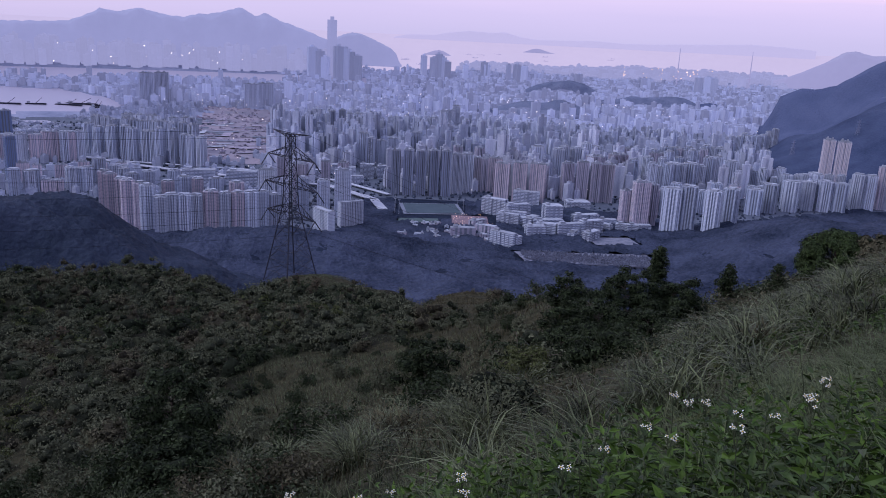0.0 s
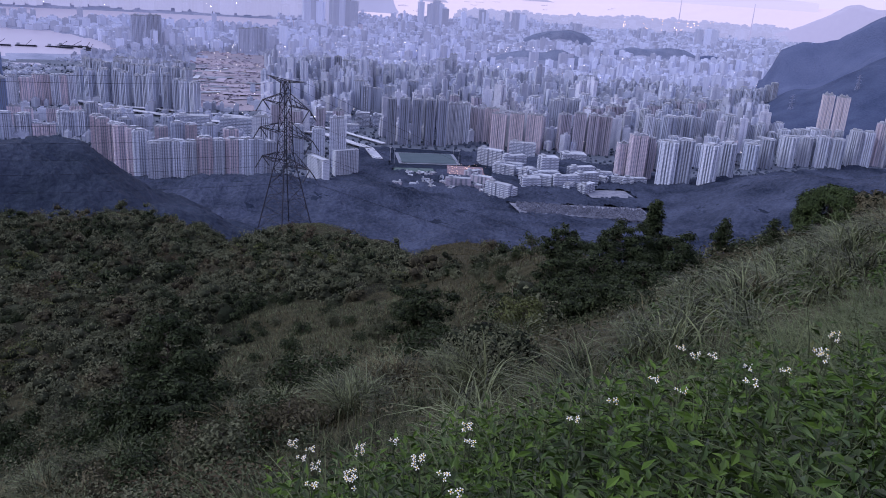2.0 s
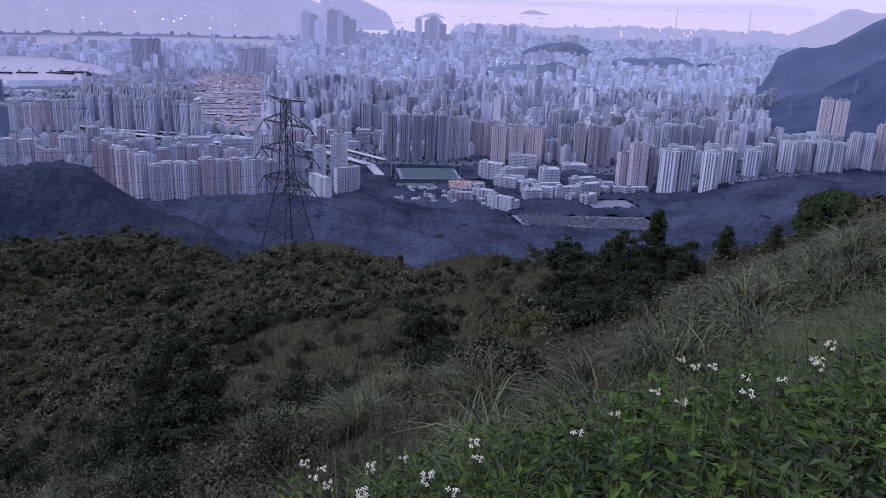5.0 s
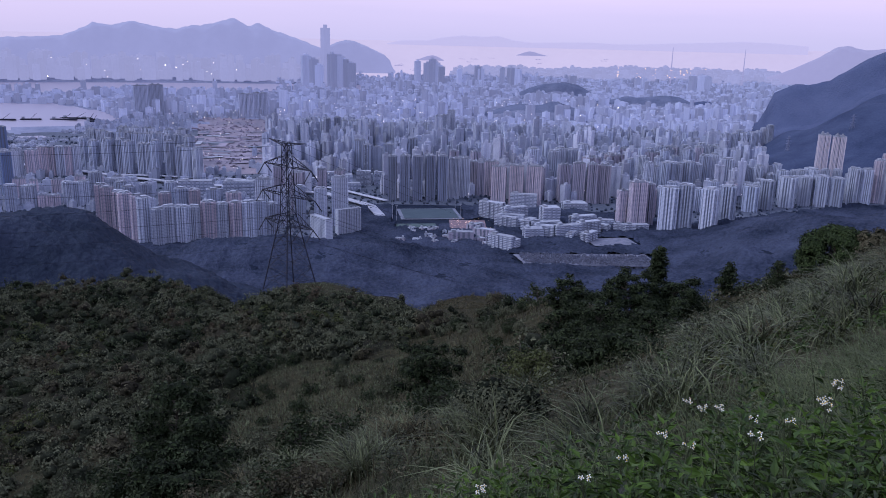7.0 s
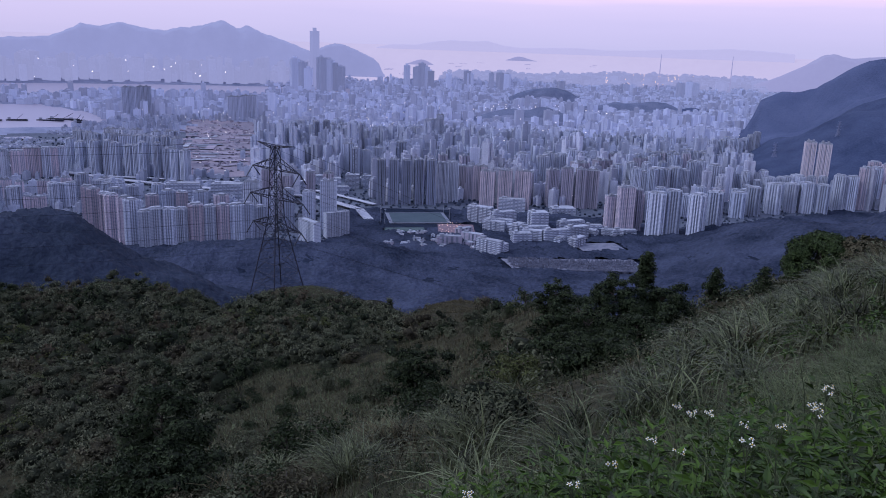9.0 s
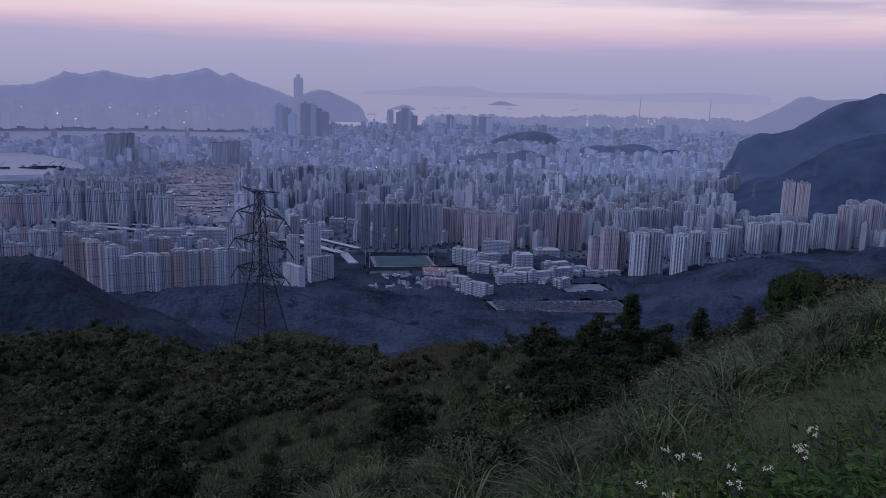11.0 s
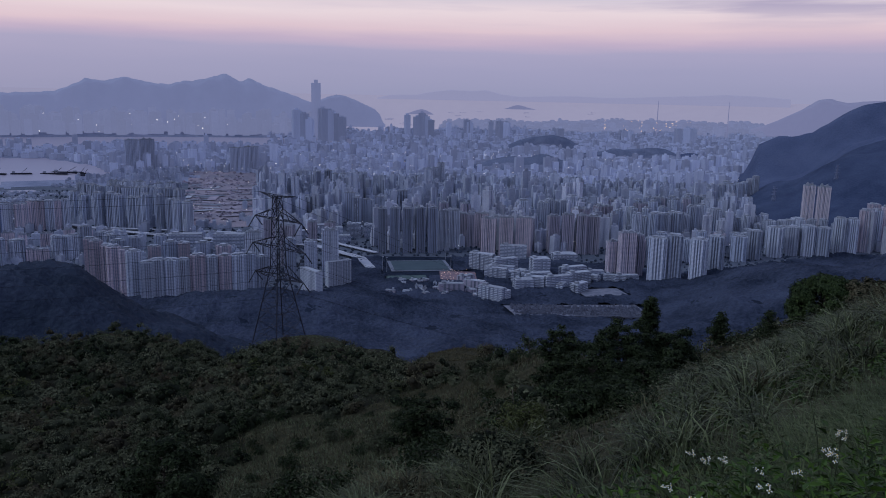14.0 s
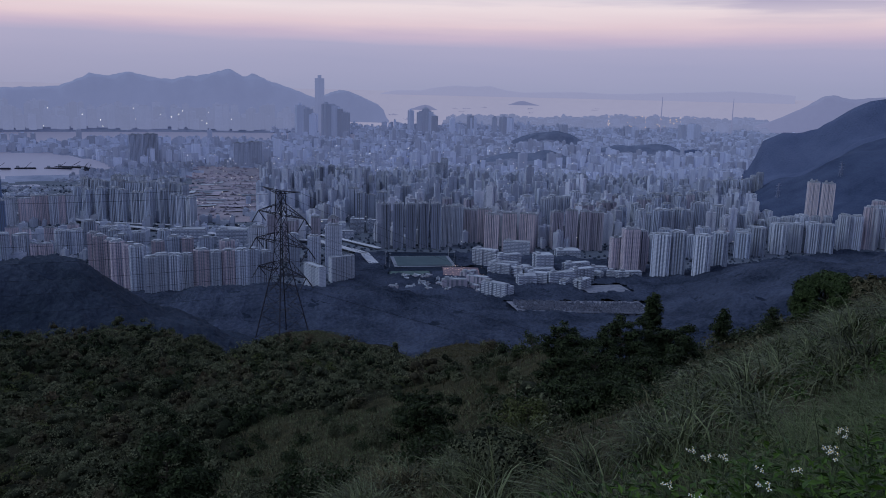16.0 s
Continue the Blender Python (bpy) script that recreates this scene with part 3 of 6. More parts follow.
def far_hill(name, label, material, crest, r, depth, seed, steps=160):
    """A far range: a ridge whose crest line runs over (azimuth, metres of height) pairs."""
    az0, az1 = crest[0][0], crest[-1][0]
    az = np.linspace(az0, az1, steps)
    top = np.interp(az, [c[0] for c in crest], [c[1] for c in crest])
    rough = waves(az * 100, az * 0, 120, seed) * 0.012 + waves(az * 100, az * 0, 30, seed + 1) * 0.012
    top = top * (1 + rough)
    across = np.linspace(-1, 1, 13)
    A, S = np.meshgrid(np.radians(az), across)
    Rr = r + depth * S
    z = top * (1 - np.abs(S) ** 1.3) * (1 + 0.10 * (1 - np.abs(S)) * np.abs(S) * 4 * waves(A * 6000, S * 200, 160, seed + 3)) - 6
    n, m = A.shape
    i, j = np.meshgrid(np.arange(n - 1), np.arange(m - 1), indexing="ij")
    faces = np.stack([i * m + j, i * m + j + 1, (i + 1) * m + j + 1, (i + 1) * m + j], -1).reshape(-1, 4)
    ob = sheet(name, recede(Rr * np.sin(A), Rr * np.cos(A), z), faces, material, smooth=True)
    return tagged(ob, label, "mountain", kind="structure")


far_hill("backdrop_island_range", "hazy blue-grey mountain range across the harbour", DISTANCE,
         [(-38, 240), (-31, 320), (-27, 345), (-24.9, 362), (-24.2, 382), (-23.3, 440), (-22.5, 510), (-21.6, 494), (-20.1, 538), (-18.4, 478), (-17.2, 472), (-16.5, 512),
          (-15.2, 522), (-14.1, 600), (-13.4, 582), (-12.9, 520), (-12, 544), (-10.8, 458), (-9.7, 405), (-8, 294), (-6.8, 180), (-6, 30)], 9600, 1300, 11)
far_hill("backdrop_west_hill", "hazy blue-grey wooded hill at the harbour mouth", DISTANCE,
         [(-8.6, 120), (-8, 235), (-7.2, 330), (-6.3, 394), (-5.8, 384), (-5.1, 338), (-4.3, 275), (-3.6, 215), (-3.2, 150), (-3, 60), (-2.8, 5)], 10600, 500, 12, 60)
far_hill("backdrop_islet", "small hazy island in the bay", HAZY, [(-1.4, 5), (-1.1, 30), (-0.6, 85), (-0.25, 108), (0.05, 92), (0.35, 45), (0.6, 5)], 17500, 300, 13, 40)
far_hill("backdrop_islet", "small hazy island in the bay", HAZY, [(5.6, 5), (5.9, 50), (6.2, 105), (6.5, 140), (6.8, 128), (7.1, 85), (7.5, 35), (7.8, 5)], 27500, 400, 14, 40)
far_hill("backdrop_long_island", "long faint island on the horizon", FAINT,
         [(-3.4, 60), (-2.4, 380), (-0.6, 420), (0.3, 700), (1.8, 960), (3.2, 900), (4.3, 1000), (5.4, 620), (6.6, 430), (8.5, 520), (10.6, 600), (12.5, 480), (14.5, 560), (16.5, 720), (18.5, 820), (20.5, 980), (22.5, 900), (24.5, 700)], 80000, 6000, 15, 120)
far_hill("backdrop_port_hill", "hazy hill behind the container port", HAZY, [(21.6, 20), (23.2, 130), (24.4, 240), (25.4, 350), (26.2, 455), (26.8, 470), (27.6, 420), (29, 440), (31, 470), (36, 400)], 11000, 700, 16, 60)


# ---- towers ----
def outline(w, d, long_bays, short_bays, notch):
    """Corners of a tower's plan, anticlockwise: uneven piers with recessed window bays between them; the flag marks the wall that follows as recessed."""
    g = random.Random(int(w * 31 + d * 7 + long_bays))
    pts = []
    for (ax, ay), (bx, by), n in (((-w / 2, -d / 2), (w / 2, -d / 2), long_bays), ((w / 2, -d / 2), (w / 2, d / 2), short_bays),
                                  ((w / 2, d / 2), (-w / 2, d / 2), long_bays), ((-w / 2, d / 2), (-w / 2, -d / 2), short_bays)):
        a, e = Vector((ax, ay)), Vector((bx - ax, by - ay))
        inward = Vector((-e.y, e.x)).normalized() * notch
        pts.append((a, 0))
        for i in range(n - 1):
            c = (i + 1 + g.uniform(-0.12, 0.12)) / n
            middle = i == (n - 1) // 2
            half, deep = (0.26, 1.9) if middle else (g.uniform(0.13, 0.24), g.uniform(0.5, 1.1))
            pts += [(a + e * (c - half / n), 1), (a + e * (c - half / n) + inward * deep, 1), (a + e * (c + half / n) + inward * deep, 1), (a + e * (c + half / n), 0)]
    return pts


def cross_outline(w, arm, notch):
    """A plan in the form of a cross, window bays cut into the sides and ends of its arms."""
    q, h = arm / 2, w / 2
    u = lambda s: q + (h - q) * s
    n_ = notch
    quarter = [((q, -q), 1), ((u(0.22), -q), 1), ((u(0.22), -q - n_ * 0.5), 0), ((u(0.46), -q - n_ * 0.5), 1), ((u(0.46), -q + n_ * 0.2), 1), ((u(0.62), -q + n_ * 0.2), 1), ((u(0.62), -q - n_ * 0.4), 0), ((u(0.88), -q - n_ * 0.4), 0),
               ((u(0.88), -q), 0), ((h, -q), 0), ((h, -q * 0.66), 1), ((h - n_ * 0.7, -q * 0.66), 1), ((h - n_ * 0.7, -q * 0.36), 1), ((h, -q * 0.36), 0), ((h, -q * 0.12), 1), ((h - n_ * 1.3, -q * 0.12), 1),
               ((h - n_ * 1.3, q * 0.14), 1), ((h, q * 0.14), 0), ((h, q * 0.4), 1), ((h - n_ * 0.7, q * 0.4), 1), ((h - n_ * 0.7, q * 0.7), 1), ((h, q * 0.7), 0), ((h, q), 0),
               ((u(0.88), q), 0), ((u(0.88), q + n_ * 0.4), 0), ((u(0.62), q + n_ * 0.4), 1), ((u(0.62), q - n_ * 0.2), 1), ((u(0.46), q - n_ * 0.2), 1), ((u(0.46), q + n_ * 0.5), 0), ((u(0.22), q + n_ * 0.5), 1), ((u(0.22), q), 1)]
    pts = []
    for k in range(4):
        c, s = round(math.cos(k * math.pi / 2)), round(math.sin(k * math.pi / 2))
        pts += [(Vector((x * c - y * s, x * s + y * c)), f) for (x, y), f in quarter]
    return pts


def tower_body(pts, h, wall, bay, parent):
    bm = bmesh.new()
    low = [bm.verts.new((p.x, p.y, -12)) for p, _ in pts]
    top = [bm.verts.new((p.x, p.y, h)) for p, _ in pts]
    n = len(pts)
    for i in range(n):
        f = bm.faces.new((low[i], low[(i + 1) % n], top[(i + 1) % n], top[i]))
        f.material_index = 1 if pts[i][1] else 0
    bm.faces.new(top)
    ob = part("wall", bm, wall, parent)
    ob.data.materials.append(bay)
    return ob


def tower(label, colour, h, w=34, d=20, long_bays=5, short_bays=2, notch=2.4, cross=False, crown=True):
    """A residential tower: ribbed wall, parapet, lift houses and water tanks on the roof."""
    top = tagged(new("residential_tower"), label, "building")
    pts = cross_outline(w, d * 0.62, notch) if cross else outline(w, d, long_bays, short_bays, notch)
    tower_body(pts, h, WALLS[colour], BAYS[colour], top)
    bm = bmesh.new()
    for sx, sy, px, py in ((w, 0.8, 0, d / 2 - 0.4), (w, 0.8, 0, 0.4 - d / 2), (0.8, d - 1.6, w / 2 - 0.4, 0), (0.8, d - 1.6, 0.4 - w / 2, 0)):
        if not cross:
            block(bm, (sx, sy, 1.6), pose(px, py, h + 0.8))
    if cross:
        block(bm, (w * 0.86, d * 0.34, 1.6), pose(0, 0, h + 0.8)), block(bm, (w * 0.34, d * 0.86, 1.596), pose(0, 0, h + 0.798))
    part("parapet", bm, ROOF, top)
    if crown:
        for px, s in ((-w * 0.2, 1.0), (w * 0.2, 0.8)):
            bm = bmesh.new()
            block(bm, (w * 0.26, d * 0.4, 4.5 * s), pose(px, 0, h + 2.25 * s))
            if not cross:
                block(bm, (w * 0.12, d * 0.22, 2.4), pose(px, 1, h + 4.5 * s + 1.2))
            part("lift_house", bm, ROOF, top)
        bm = bmesh.new()
        block(bm, (w * 0.1, d * 0.7, 3.5), pose(0, 0, h + 1.75))
        part("water_tank", bm, ROOF, top)
    return top


def estate(source, group, a, b, n, spread=0.0, turn=None, tall=(0.94, 1.06), seed=1, wide=1.0, lift=0.0):
    """Copies of a tower set out in a row from a to b."""
    r = random.Random(seed)
    heading = math.degrees(math.atan2(b[1] - a[1], b[0] - a[0])) if turn is None else turn
    for i in range(n):
        s = (i + r.uniform(-0.22, 0.22) * (spread > 0)) / max(n - 1, 1)
        x, y = a[0] + (b[0] - a[0]) * s + r.uniform(-1, 1) * spread, a[1] + (b[1] - a[1]) * s + r.uniform(-1, 1) * spread
        z = max(0.0, float(height(x, y)) - 2) + lift
        c = copy_thing(r.choice(source) if isinstance(source, tuple) else source, pose(x, y, z, 0, 0, heading + r.choice((0, 180, 90)) + r.uniform(-12, 12)) @ Matrix.Diagonal((wide * r.uniform(0.8, 1.12), r.uniform(0.85, 1.15), r.uniform(*tall), 1)))
        tagged(c, group=group)


def ranks(source, group, spots, seed=1, turn=None, wide=1.0, label="", deep=1.0):
    """Towers at (azimuth, distance), each as tall as brings its roof to the given angle below the eye."""
    r_ = random.Random(seed)
    for az, r, drop in spots:
        src = r_.choice(source) if isinstance(source, tuple) else source
        tall = max(c[2] for c in src.children[0].bound_box) + 3.0
        x, y = r * math.sin(radians(az)), r * math.cos(radians(az))
        z = max(0.0, float(height(x, y)) - 2)
        px, py, pz = recede(np.array(x), np.array(y), np.array(z))
        k = math.hypot(px, py) / r
        up = (EYE - r * math.tan(radians(drop)) - z) / tall
        heading = -az + r_.uniform(-14, 14) + r_.choice((0, 90, 180)) if turn is None else turn - az
        m = pose(px, py, pz, 0, 0, heading) @ Matrix.Diagonal((k * wide * r_.uniform(0.92, 1.1), k * deep * r_.uniform(0.92, 1.1), k * up, 1))
        tagged(copy_thing(src, m), label, group=group)


def row(az0, az1, r0, r1, drop0, drop1, n, seed, loose=0.12):
    """Even spots along an arc, a little out of line."""
    g = random.Random(seed)
    u = [i / max(n - 1, 1) for i in range(n)]
    return [(az0 + (az1 - az0) * t + g.uniform(-0.3, 0.3) * abs(az1 - az0) / n, r0 + (r1 - r0) * t + g.uniform(-20, 20), drop0 + (drop1 - drop0) * t + g.uniform(-loose, loose)) for t in u]


def town_plan():
    """The estates nearest to the hill, one call a row."""
    pink = tower("pink-beige ribbed residential tower with rooftop lift houses", "pink", 92, 36, 20, 8, 4)
    pale = tower("pale ribbed residential tower with rooftop lift houses", "pale", 100, 36, 20, 9, 4)
    grey = tower("grey-blue slab-like residential tower with ribbed walls", "grey", 100, 34, 20, 7, 5)
    brown = tower("brown-tiled residential tower with ribbed walls", "brown", 95, 30, 22, 7, 5)
    dark = tower("dark tinted residential tower in a tight row", "dark", 114, 24, 24, 5, 4, notch=1.8)
    blush = tower("tall pink-tiled residential tower on the hillside", "blush", 95, 34, 22, 9, 5)
    cross = tower("pale cross-shaped residential tower with bays", "pale", 108, 34, 34, cross=True)
    greyx = tower("grey cross-shaped residential tower with bays", "grey", 105, 34, 34, cross=True)
    pinkx = tower("slim pink-beige cross-shaped tower with window bays", "pink", 92, 27, 25, cross=True)
    palex = tower("slim pale cross-shaped tower with window bays", "pale", 92, 26, 24, cross=True)
    slimg = tower("slim grey-blue cross-shaped tower with window bays", "grey", 96, 27, 25, cross=True)
    hazy = tower("broad hazy dark residential block", "hazy", 100, 70, 24, 12, 4)
    slab = tower("long pale slab block with close vertical ribs", "pale", 54, 62, 14, 14, 1, notch=2.0, crown=False)
    low = tower("low pink-beige residential block", "pink", 48, 30, 16, 7, 3)

    estate((pinkx, pinkx, palex), "pink estate above the valley", (-690, 1640), (-560, 1522), 6, 3, 20, (0.92, 1.04), 1)
    estate((palex, pinkx, slimg), "pink estate above the valley", (-538, 1512), (-330, 1592), 10, 4, 12, (0.76, 0.92), 2)
    estate((pinkx, slimg), "pink estate above the valley", (-660, 1720), (-440, 1680), 7, 8, 15, (0.72, 0.9), 3)
    estate(slimg, "pink estate above the valley", (-700, 1800), (-600, 1760), 3, 8, 5, (0.7, 0.9), 4)
    estate(slab, "slab blocks at the wood's edge", (-222, 1560), (-178, 1650), 2, 0, 35, (0.95, 1.0), 5)
    estate((palex, pale, slimg), "towers behind the pylon", (-370, 1690), (-215, 1720), 5, 6, 8, (0.9, 1.1), 6)
    estate(brown, "towers behind the pylon", (-350, 1840), (-210, 1850), 4, 8, 0, (1.0, 1.15), 7)
    estate((pinkx, pinkx, palex), "estate by the highway", (-1290, 2140), (-1030, 2300), 16, 4, 30, (0.82, 0.92), 8)
    estate((palex, low, slimg), "low blocks at the wood's edge", (-960, 1800), (-760, 1930), 12, 5, 30, (0.55, 0.8), 9)
    estate(low, "low blocks at the wood's edge", (-1010, 1930), (-800, 2010), 6, 10, 20, (0.8, 1.1), 10)
    estate((slimg, slimg, palex), "grey estate before the building site", (-1040, 2375), (-668, 2268), 13, 6, -14, (0.95, 1.08), 11)
    estate((grey, slimg), "grey estate before the building site", (-1060, 2480), (-740, 2420), 11, 8, -10, (1.0, 1.12), 12)
    estate(pale, "grey estate before the building site", (-1000, 2590), (-800, 2560), 5, 8, -10, (1.0, 1.1), 13)
    estate(dark, "dark row behind the playing field", (-104, 2020), (24, 2032), 5, 0, 3, (0.97, 1.02), 14)
    estate(pale, "dark row behind the playing field", (52, 2060), (78, 2085), 2, 0, 5, (1.02, 1.05), 15)
    estate((brown, brown, pink), "brown towers behind the hospital", (110, 2130), (280, 2075), 7, 6, -8, (0.82, 1.0), 16)
    estate(pink, "brown towers behind the hospital", (165, 2010), (250, 2000), 3, 5, -5, (1.0, 1.08), 17)
    estate(brown, "brown towers behind the hospital", (345, 2060), (440, 2040), 4, 4, 0, (0.98, 1.08), 18)
    glass = tower("tall dark blue glass tower", "glass", 115, 46, 40, 6, 5, notch=0.8)
    hill = "white estate under the wooded hill"
    ranks((pink, brown), hill, [(13.9, 1850, 9.6), (14.7, 1829, 8.85), (15.3, 1850, 9.0)], 19, 20)
    ranks((cross, greyx), hill, [(16.85, 1812, 9.2), (17.95, 1822, 8.95), (19.6, 1812, 9.1), (20.7, 1890, 8.85), (22.15, 2130, 8.8), (23.1, 2180, 8.35), (24.35, 2240, 8.0)], 20, None, 1.12)
    ranks((cross, palex, greyx), hill, [(25.4, 2290, 7.9), (26.35, 2300, 7.75), (27.3, 2305, 7.8), (28.2, 2360, 7.05), (28.9, 2375, 7.05)], 21, None, 1.1)
    ranks((pinkx, palex, pinkx), hill, [(29.6, 2410, 6.4), (30.2, 2440, 6.35), (30.8, 2480, 6.1), (31.4, 2500, 6.05), (31.95, 2540, 6.15), (30.0, 2590, 6.05), (31.1, 2620, 5.95), (32.8, 2580, 6.2), (33.6, 2600, 6.3)], 22, 15, 1.15)
    ranks((slimg, palex, greyx), hill, row(15.2, 19.4, 2120, 2300, 7.8, 7.1, 9, 42, 0.4), 23)
    ranks((slimg, palex, pinkx), hill, row(15.6, 22.6, 1960, 2210, 9.5, 8.3, 10, 47, 0.35), 34)
    ranks((cross, slimg, palex), hill, row(19.4, 25.6, 2330, 2480, 7.5, 7.2, 13, 43, 0.4), 24)
    ranks((palex, slimg), hill, row(22.6, 28.0, 2360, 2450, 8.2, 7.3, 9, 48, 0.3), 35, None, 0.9)
    ranks((slimg, grey, brown), hill, row(13.0, 18.6, 2480, 2620, 7.0, 6.5, 11, 44, 0.25), 25)
    ranks((palex, slimg, greyx), hill, row(18.6, 22.4, 2680, 2750, 6.5, 6.3, 8, 45, 0.2), 26)
    ranks((palex, slimg), "row of towers at the foot of the far hill", row(20.2, 22.9, 3060, 3140, 5.5, 4.9, 8, 46, 0.15), 27, None, 0.85)
    ranks(blush, "pair of tall pink towers on the hill", [(26.15, 2560, 4.95), (27.03, 2555, 5.0)], 28, 8)
    ranks(glass, "blue glass towers by the highway", [(-28.6, 2900, 5.65)], 29, 12, 1.15)
    ranks(glass, "blue glass towers by the highway", [(-28.25, 2190, 7.15)], 30, 12, 0.5, "slim dark blue glass tower", 0.6)
    ranks(pale, "white towers among the town blocks", [(0.35, 3520, 5.0), (0.8, 3540, 4.95), (1.2, 3560, 4.6)], 31, 5)
    ranks(hazy, "broad dark blocks by the old runway", [(-19.9, 4330, 3.15), (-18.95, 4360, 3.1)], 32, 3, 1.05)
    ranks(hazy, "broad dark blocks by the old runway", [(-13.1, 4220, 3.7), (-12.15, 4240, 3.62)], 33, 3, 1.05)
    estate(brown, "red-brown towers in the town", (420, 2140), (520, 2230), 4, 8, 20, (1.05, 1.25), 30)
    estate(cross, "towers in the middle of the town", (300, 2250), (470, 2360), 6, 14, 10, (0.9, 1.1), 31)
    estate((slimg, palex), "towers in the middle of the town", (560, 2200), (760, 2330), 7, 16, 30, (0.9, 1.2), 32)
    estate((palex, slimg), "towers in the middle of the town", (660, 2440), (900, 2560), 8, 18, 20, (0.9, 1.25), 33)
    estate(brown, "towers in the middle of the town", (-20, 2330), (190, 2380), 7, 16, 5, (0.7, 0.95), 34)
    estate(grey, "towers in the middle of the town", (-240, 2500), (-60, 2560), 6, 16, 5, (0.7, 1.0), 35)
    estate(dark, "dark tower among the town blocks", (-372, 2800), (-340, 2830), 2, 0, 10, (1.1, 1.2), 36)
    estate(pale, "white towers among the town blocks", (-330, 2960), (-300, 2970), 2, 0, 10, (1.05, 1.1), 37)
    estate(dark, "dark tower among the town blocks", (-806, 2610), (-800, 2615), 1, 0, 10, (0.85, 0.9), 38)
    for src in (glass, blush, pinkx, palex, slimg, hazy, pink, pale, grey, brown, dark, cross, greyx, slab, low):
        for o in (*src.children, src):
            bpy.data.objects.remove(o)


town_plan()


# ---- the dense town behind, and the far shore ----
def blocks(name, label, material, x, y, z, w, d, h, turn, kind="stuff", plain=False):
    """Many tower blocks in one mesh: an H-shaped plan (or a plain one), a roof and a lift house each."""
    u = np.array([(-.5, -.5), (-.14, -.5), (-.14, -.34), (.14, -.34), (.14, -.5), (.5, -.5), (.5, .5), (.14, .5), (.14, .34), (-.14, .34), (-.14, .5), (-.5, .5)])
    q = np.array([(-.2, -.2), (.2, -.2), (.2, .2), (-.2, .2)])
    c, s = np.cos(turn)[:, None], np.sin(turn)[:, None]

    def ring(shape, level):
        px, py = shape[:, 0] * w[:, None], shape[:, 1] * d[:, None]
        return recede(x[:, None] + px * c - py * s, y[:, None] + px * s + py * c, (z + level)[:, None] + 0 * px)
    if plain:
        u = u[[0, 5, 6, 11]]
    n = len(u)
    v = np.concatenate([ring(u, -6 + 0 * h), ring(u, h), ring(q, h), ring(q, h + 3 + 0.05 * h)], 1)
    sides = [(i, (i + 1) % n, n + (i + 1) % n, n + i) for i in range(n)]
    tops = [(4, 5, 6, 7)] if plain else [(12, 13, 22, 23), (14, 15, 20, 21), (17, 18, 19, 16), (13, 14, 21, 22), (15, 16, 19, 20)]
    e = 2 * n
    house = [(e + i, e + (i + 1) % 4, e + 4 + (i + 1) % 4, e + 4 + i) for i in range(4)] + [(e + 4, e + 5, e + 6, e + 7)]
    f = np.array(sides + tops + house)
    faces = (np.arange(len(x))[:, None, None] * (2 * n + 8) + f).reshape(-1, 4)
    return tagged(sheet(name, v, faces, material), label, "buildings", kind=kind)


def clear_of_roads(x, y, gap):
    """True where no highway runs within so many metres."""
    ok = np.full(np.shape(x), True)
    for pts in HIGHWAYS:
        for (ax, ay), (bx, by) in zip(pts, pts[1:]):
            ux, uy = bx - ax, by - ay
            t = np.clip(((x - ax) * ux + (y - ay) * uy) / (ux * ux + uy * uy), 0, 1)
            ok &= np.hypot(x - ax - t * ux, y - ay - t * uy) > gap
    return ok


HIGHWAYS = ([(-1300, 2440), (-1036, 2326), (-844, 2229), (-640, 2150), (-450, 2110), (-282, 2061), (-151, 1912), (-120, 1800)],
            [(-560, 2190), (-430, 2290), (-330, 2420), (-260, 2650), (-250, 2950), (-330, 3300)],
            [(-120, 1990), (-260, 2140), (-420, 2230), (-600, 2260), (-900, 2290)])


def scatter(r0, r1, az0, az1, step, seed):
    """Jittered points of a grid over a sector of the plan."""
    g = np.random.default_rng(seed)
    span = r1 * 1.02
    x, y = np.meshgrid(np.arange(-span, span, step), np.arange(0, span, step))
    x, y = x.ravel(), y.ravel()
    r, az = np.hypot(x, y), np.degrees(np.arctan2(x, y))
    k = (r > r0 - step) & (r < r1 + step) & (az > az0 - 1) & (az < az1 + 1)
    x, y = x[k] + g.uniform(-0.35, 0.35, k.sum()) * step, y[k] + g.uniform(-0.35, 0.35, k.sum()) * step
    r, az = np.hypot(x, y), np.degrees(np.arctan2(x, y))
    k = (r > r0) & (r < r1) & (az > az0) & (az < az1)
    return x[k], y[k], g


